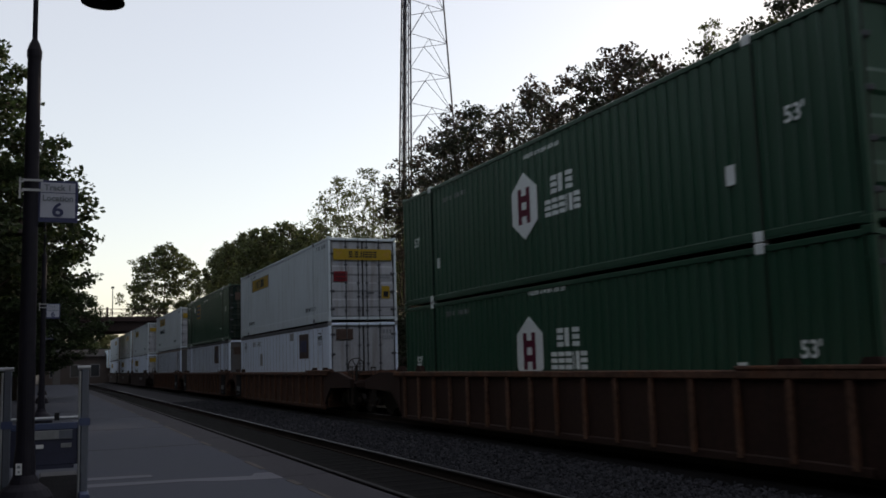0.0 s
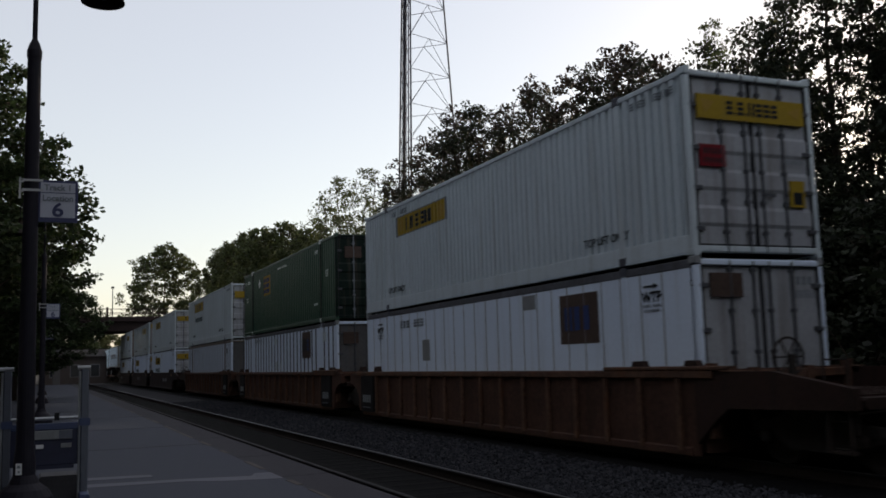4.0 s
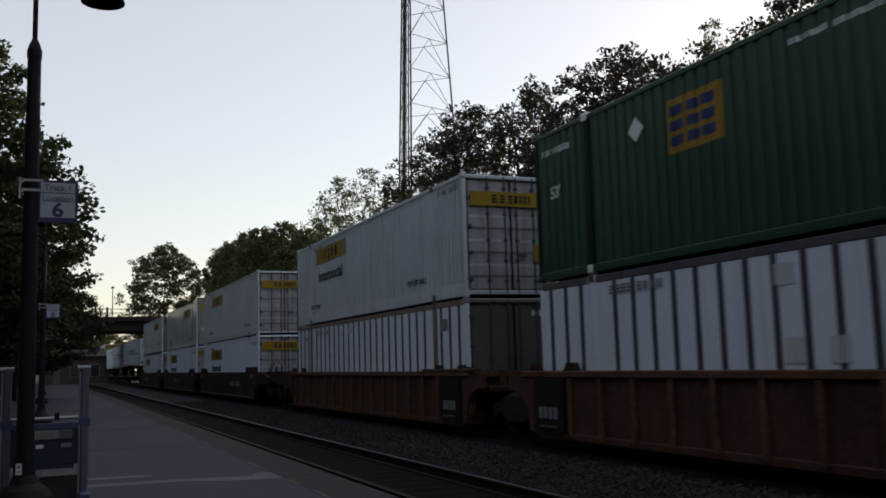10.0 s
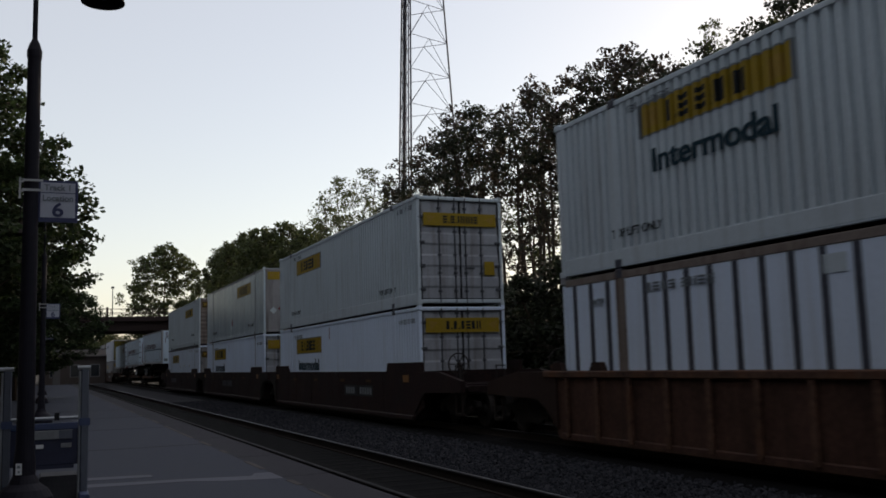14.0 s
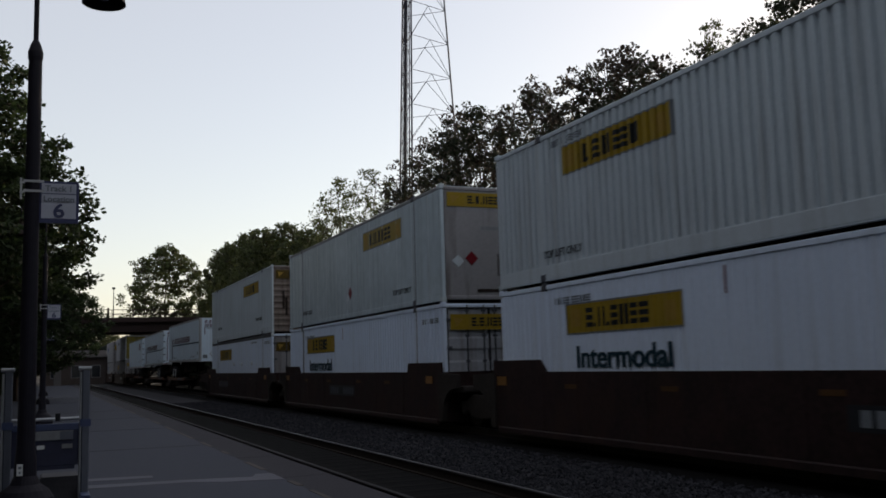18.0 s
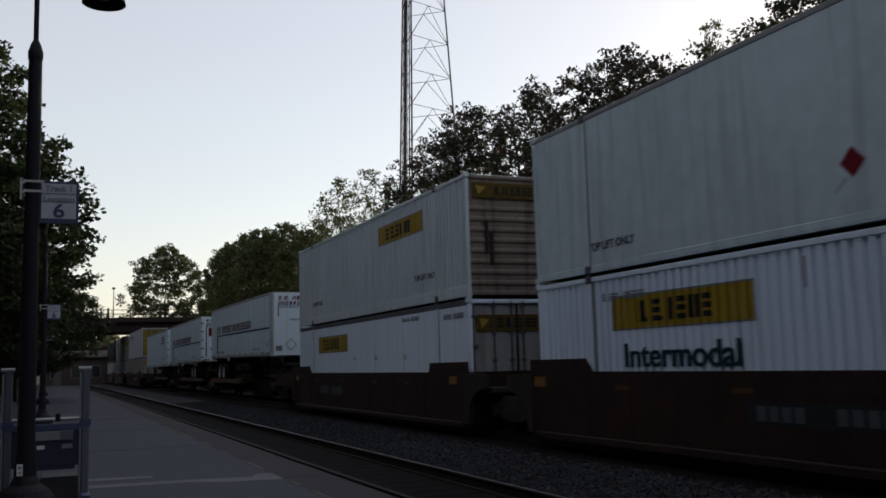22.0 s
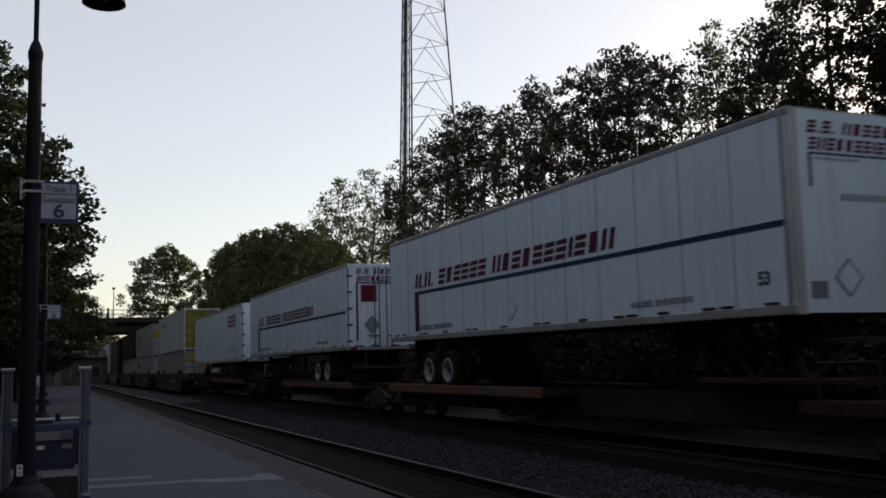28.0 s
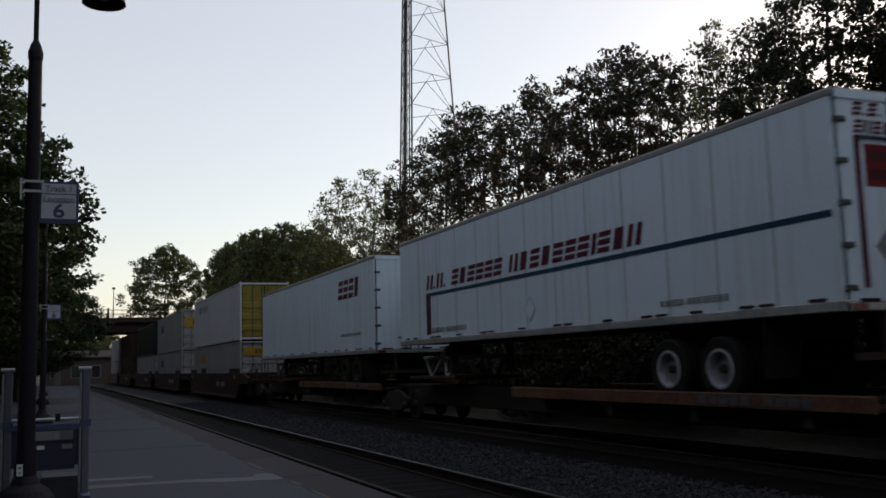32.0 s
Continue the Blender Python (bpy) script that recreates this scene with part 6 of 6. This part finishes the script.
tb = tree("tree", "broadleaf tree with bronze-tinged crown behind the tracks", 23, 14.0, BROAD, 26, 110, 34, 0.08, LEAF_BRONZE, placed(20.6, 30.2, 14.0, 14), stems=3, low=0.30, thin=0.66, trunk_r=0.12, group=BACK)
te = tree("tree", "dense dark broadleaf tree on the bank behind the tracks", 47, 14.0, BROAD, 34, 400, 52, 0.075, LEAF_DARK, placed(20.5, 19.4, 14.0, 14, 0.85, 40), stems=1, low=0.6, thin=0.5, trunk_r=0.19, group=BACK)
tc_ = tree("tree", "thin airy tree with sparse foliage behind the tracks", 37, 14.0, AIRY, 34, 200, 26, 0.085, LEAF, placed(20.5, 67.4, 16.2, 14, 0.95), clump=(0.3, 0.6), stems=2, low=0.8, thin=0.5, hollow=0.2, trunk_r=0.11, group=BACK, rough=0.3)
td = tree("tree", "full green tree with uneven rounded crown", 51, 14.0, ROUND, 34, 520, 46, 0.13, LEAF, placed(15.9, 140, 20.0, 14, 0.93), clump=(0.38, 0.72), hollow=0.5, group=BACK, rough=0.17)
# trees with negative y are out of view, added to shade the train
CREST = ((-30, 14), (-24, 15), (-18, 14.5), (-12, 15), (-6, 14.6), (-1, 15), (4, 14.6), (9, 14.8), (13, 15.0), (16, 14.2), (22.0, 12.4), (23.2, 11.8), (25.6, 12.9), (27.0, 12.6), (28.4, 13.4), (30.1, 14.1), (31.9, 14.1), (33.5, 14.1), (35.0, 13.9), (37.0, 14.8), (38.9, 15.2), (40.8, 14.6), (43.2, 15.5),
         (45.8, 15.7), (48.4, 15.1), (51.0, 15.4), (53.0, 14.8), (55.0, 12.9))      # y and height of the trees along the bank
rt = random.Random(17)
for k, (y, tall) in enumerate(CREST):
    plant((ta, tb)[k % 2] if y > 18 else te, placed(20.5 + rt.uniform(-0.5, 0.7), y, tall, 14, rt.uniform(0.78, 1.0), rt.uniform(0, 360)))
for src, x, y, tall, wide, turn in (
        (te, 22.8, 17.8, 12.6, 0.8, 250), (tc_, 20.5, 24.1, 13.1, 0.5, 40), (tc_, 20.5, 21.3, 12.2, 0.5, 100), (tc_, 21.0, 57.5, 13.9, 0.9, 130), (tc_, 20.5, 62.0, 15.7, 0.9, 230), (tc_, 21.0, 73.0, 14.8, 0.8, 260), (tc_, 25.0, 66.0, 13.0, 1.1, 20), (td, 24.0, 62.0, 11.0, 0.7, 310),
        (td, 22.0, 75.5, 12.6, 0.8, 75), (td, 21.5, 81.0, 14.2, 0.85, 45), (td, 21.5, 89.0, 15.9, 0.85, 145), (td, 21.0, 98.0, 16.6, 0.8, 95), (td, 21.0, 106.0, 17.3, 0.8, 5), (td, 21.0, 116.0, 17.4, 0.7, 190), (td, 25.5, 95.0, 15.0, 0.9, 85),
        # the three with negative y are unseen, added to dim the end faces
        (td, 22.5, 131.0, 16.0, 0.8, 200), (td, 27.0, 150.0, 15.0, 1.0, 300), (td, 32.0, 132.0, 15.0, 1.1, 15), (tc_, 26.5, 38.0, 12.0, 1.1, 10), (ta, 25.0, 20.5, 13.0, 1.1, 200), (tb, 25.0, 17.0, 15.0, 1.1, 20), (ta, 25.5, 13.0, 15.0, 1.1, 120), (tb, 25.0, 8.5, 15.0, 1.1, 280), (tc_, 25.5, 46.0, 12.6, 1.2, 355), (tb, 25.5, 3.0, 15.0, 1.1, 150), (ta, 15.5, -8.0, 15.0, 1.0, 15), (tb, 15.5, -15.0, 16.0, 1.1, 75), (ta, 15.0, -23.0, 16.0, 1.1, 175),
        (td, 12.0, 195.0, 9.4, 1.3, 70), (td, 3.0, 190.0, 12.0, 1.2, 170), (td, -5.0, 185.0, 12.0, 1.2, 270), (td, 8.5, 192.0, 10.8, 1.0, 320), (td, 22.0, 190.0, 12.0, 1.3, 35), (td, -14.0, 150.0, 12.0, 1.2, 85)):
    plant(src, placed(x, y, tall, 14, wide, turn))
le = tree("tree", "leafy green tree overhanging the station platform", 64, 13.5, STEPPED, 40, 950, 60, 0.085, LEAF_SIDE, placed(-2.85, 33, 13.5, 13.5, 1.0, 150), clump=(0.3, 0.52), hollow=0.55, low=1.0, group=SIDE, rough=0.1)
for x, y, tall, wide, turn in ((-6.2, 27.0, 11.5, 0.95, 80), (-3.1, 43.0, 10.3, 0.95, 150), (-1.4, 55.0, 10.6, 1.12, 220), (-5.0, 45.5, 10.5, 1.1, 290), (-4.5, 92.0, 16.0, 1.2, 100), (-6.5, 72.0, 16.0, 1.2, 33), (-7.0, 46.0, 15.0, 1.2, 133), (-8.5, 36.0, 12.0, 1.2, 110), (-9.0, 56.0, 13.0, 1.2, 10), (-4.0, 103.0, 12.5, 1.2, 190), (-2.2, 92.0, 10.6, 0.8, 40), (-3.4, 72.0, 9.6, 1.0, 80), (-3.6, 104.0, 11.6, 0.85, 320), (-2.6, 38.5, 9.6, 0.9, 200), (-3.0, 130.0, 7.0, 1.3, 120), (-9.0, 134.0, 9.0, 1.4, 10), (-16.0, 138.0, 10.0, 1.5, 60), (-24.0, 140.0, 11.0, 1.6, 130), (0.0, 178.0, 10.0, 1.3, 230), (6.0, 180.0, 10.5, 1.2, 130), (-9.0, 172.0, 10.5, 1.6, 330),
                               # unseen trees beside and behind the camera, added only to block sky light
                               (-7.5, 17.0, 14.0, 1.1, 50), (-8.5, 9.0, 15.5, 1.1, 170), (-8.0, 1.5, 16.0, 1.1, 250), (-8.5, -6.0, 16.0, 1.1, 340), (-8.0, -14.0, 16.0, 1.1, 90), (-8.5, -22.0, 15.0, 1.1, 200), (-3.5, -13.0, 15.0, 1.1, 20), (-2.0, -21.0, 15.0, 1.1, 60), (-3.0, -30.0, 15.0, 1.1, 20), (2.0, -36.0, 14.0, 1.1, 60),
                               # mostly hidden trees, added to keep sky light off the distant train
                               (-5.0, 134.0, 15.0, 0.9, 75), (-5.0, 143.0, 16.0, 0.9, 165), (-5.5, 152.0, 16.0, 0.9, 255), (-12.5, 37.0, 27.0, 0.75, 55), (-12.0, 45.0, 28.0, 0.75, 185), (-11.5, 52.5, 28.0, 0.7, 265), (-7.6, 63.0, 16.0, 0.9, 25), (-7.6, 70.0, 16.5, 0.9, 95), (-7.6, 78.0, 17.0, 0.9, 155), (-7.6, 86.0, 17.0, 0.9, 215), (-7.4, 94.0, 17.0, 0.9, 275), (-7.4, 102.0, 17.0, 0.9, 335), (-7.4, 110.0, 17.0, 0.9, 45), (-12.5, 20.0, 20.0, 1.0, 35), (-12.5, 27.0, 20.0, 1.0, 65), (-12.5, 34.0, 20.0, 1.0, 135), (-12.5, 41.0, 20.0, 1.0, 225), (-11.5, 47.0, 19.0, 1.0, 315), (-10.5, 52.0, 18.0, 1.0, 15), (-9.5, 58.0, 22.0, 0.8, 15), (-9.5, 63.0, 24.0, 0.8, 105), (-9.5, 68.0, 25.0, 0.8, 75), (-9.5, 73.0, 25.0, 0.8, 165), (-9.5, 78.0, 25.0, 0.8, 195), (-9.5, 83.0, 25.0, 0.8, 285), (-9.5, 88.0, 25.0, 0.8, 275), (-9.5, 93.0, 25.0, 0.8, 5), (-9.5, 98.0, 25.0, 0.8, 50), (-9.5, 103.0, 25.0, 0.8, 140), (-9.5, 108.0, 25.0, 0.8, 230), (-9.5, 114.0, 24.0, 0.8, 330), (-9.5, 121.0, 22.0, 0.8, 20)):
    plant(le, placed(x, y, tall, 13.5, wide, turn))
BUSH = [(0.04, 1.6), (0.2, 2.2), (0.45, 2.4), (0.7, 2.0), (0.88, 1.2), (1.0, 0.3)]
sa = tree("shrub", "dense dark undergrowth shrub beside the tracks", 71, 4.6, BUSH, 20, 330, 60, 0.065, LEAF_UNDER, placed(16.2, 20, 5.2, 4.6), clump=(0.3, 0.5), low=1.0, hollow=0.3, stems=3, trunk_r=0.06, category="shrub", group="undergrowth behind the tracks")
rs = random.Random(5)
for i in range(30):
    yy = 8 + i * 4.0
    plant(sa, placed(16.4 + rs.uniform(-0.8, 1.4), yy + rs.uniform(-1, 1), rs.uniform(3.6, 5.4) + (1.0 if i < 4 else 0), 4.6, rs.uniform(1.0, 1.35), rs.uniform(0, 360)))
for i in range(26):
    plant(sa, placed(23.5 + rs.uniform(-1.5, 1.5), 4 + i * 4.2, rs.uniform(4.0, 5.0), 4.6, rs.uniform(1.1, 1.5), rs.uniform(0, 360), 0.4))
for i in range(7):
    plant(sa, placed(19.0 + rs.uniform(-0.5, 0.5), 9 + i * 2.3, rs.uniform(5.8, 7.0), 4.6, rs.uniform(0.9, 1.1), rs.uniform(0, 360)))
for i in range(16):
    plant(sa, placed(-6.6 + rs.uniform(-0.5, 0.6), 12 + i * 6.5, rs.uniform(2.2, 3.2), 4.6, rs.uniform(1.1, 1.5), rs.uniform(0, 360)))
# high hedge outside the view, added to block low light from the left
for i in range(17):
    plant(sa, placed(-5.6 + rs.uniform(-0.4, 0.4), 50 + i * 4.0, rs.uniform(5.5, 6.8), 4.6, 1.0, rs.uniform(0, 360)))


# ---------------------------------------------------------------- what moves
def run_at(t):
    i = min(int(t / 2), 15)
    u = t / 2 - i
    a, b = RUN[i], RUN[i + 1]
    va = (RUN[i + 1] - RUN[max(i - 1, 0)]) / (1 if i == 0 else 2)
    vb = (RUN[min(i + 2, 16)] - RUN[i]) / (1 if i == 15 else 2)
    return a * (2 * u ** 3 - 3 * u * u + 1) + va * (u ** 3 - 2 * u * u + u) + b * (3 * u * u - 2 * u ** 3) + vb * (u ** 3 - u * u)


def motions():
    for ob in MOVERS:
        m = ob.matrix_basis.copy()
        walk(ob, [(2.0 * i, Matrix.Translation((0, -RUN[i], 0)) @ m) for i in range(17)])
    steps = 320
    turns = [(32.0 * i / steps, run_at(32.0 * i / steps) / WHEEL_R) for i in range(steps + 1)]
    for ob, y, z in WHEELSETS:
        walk(ob, [(t, Matrix.Translation((0, y, z)) @ Matrix.Rotation(a, 4, "X")) for t, a in turns])


motions()
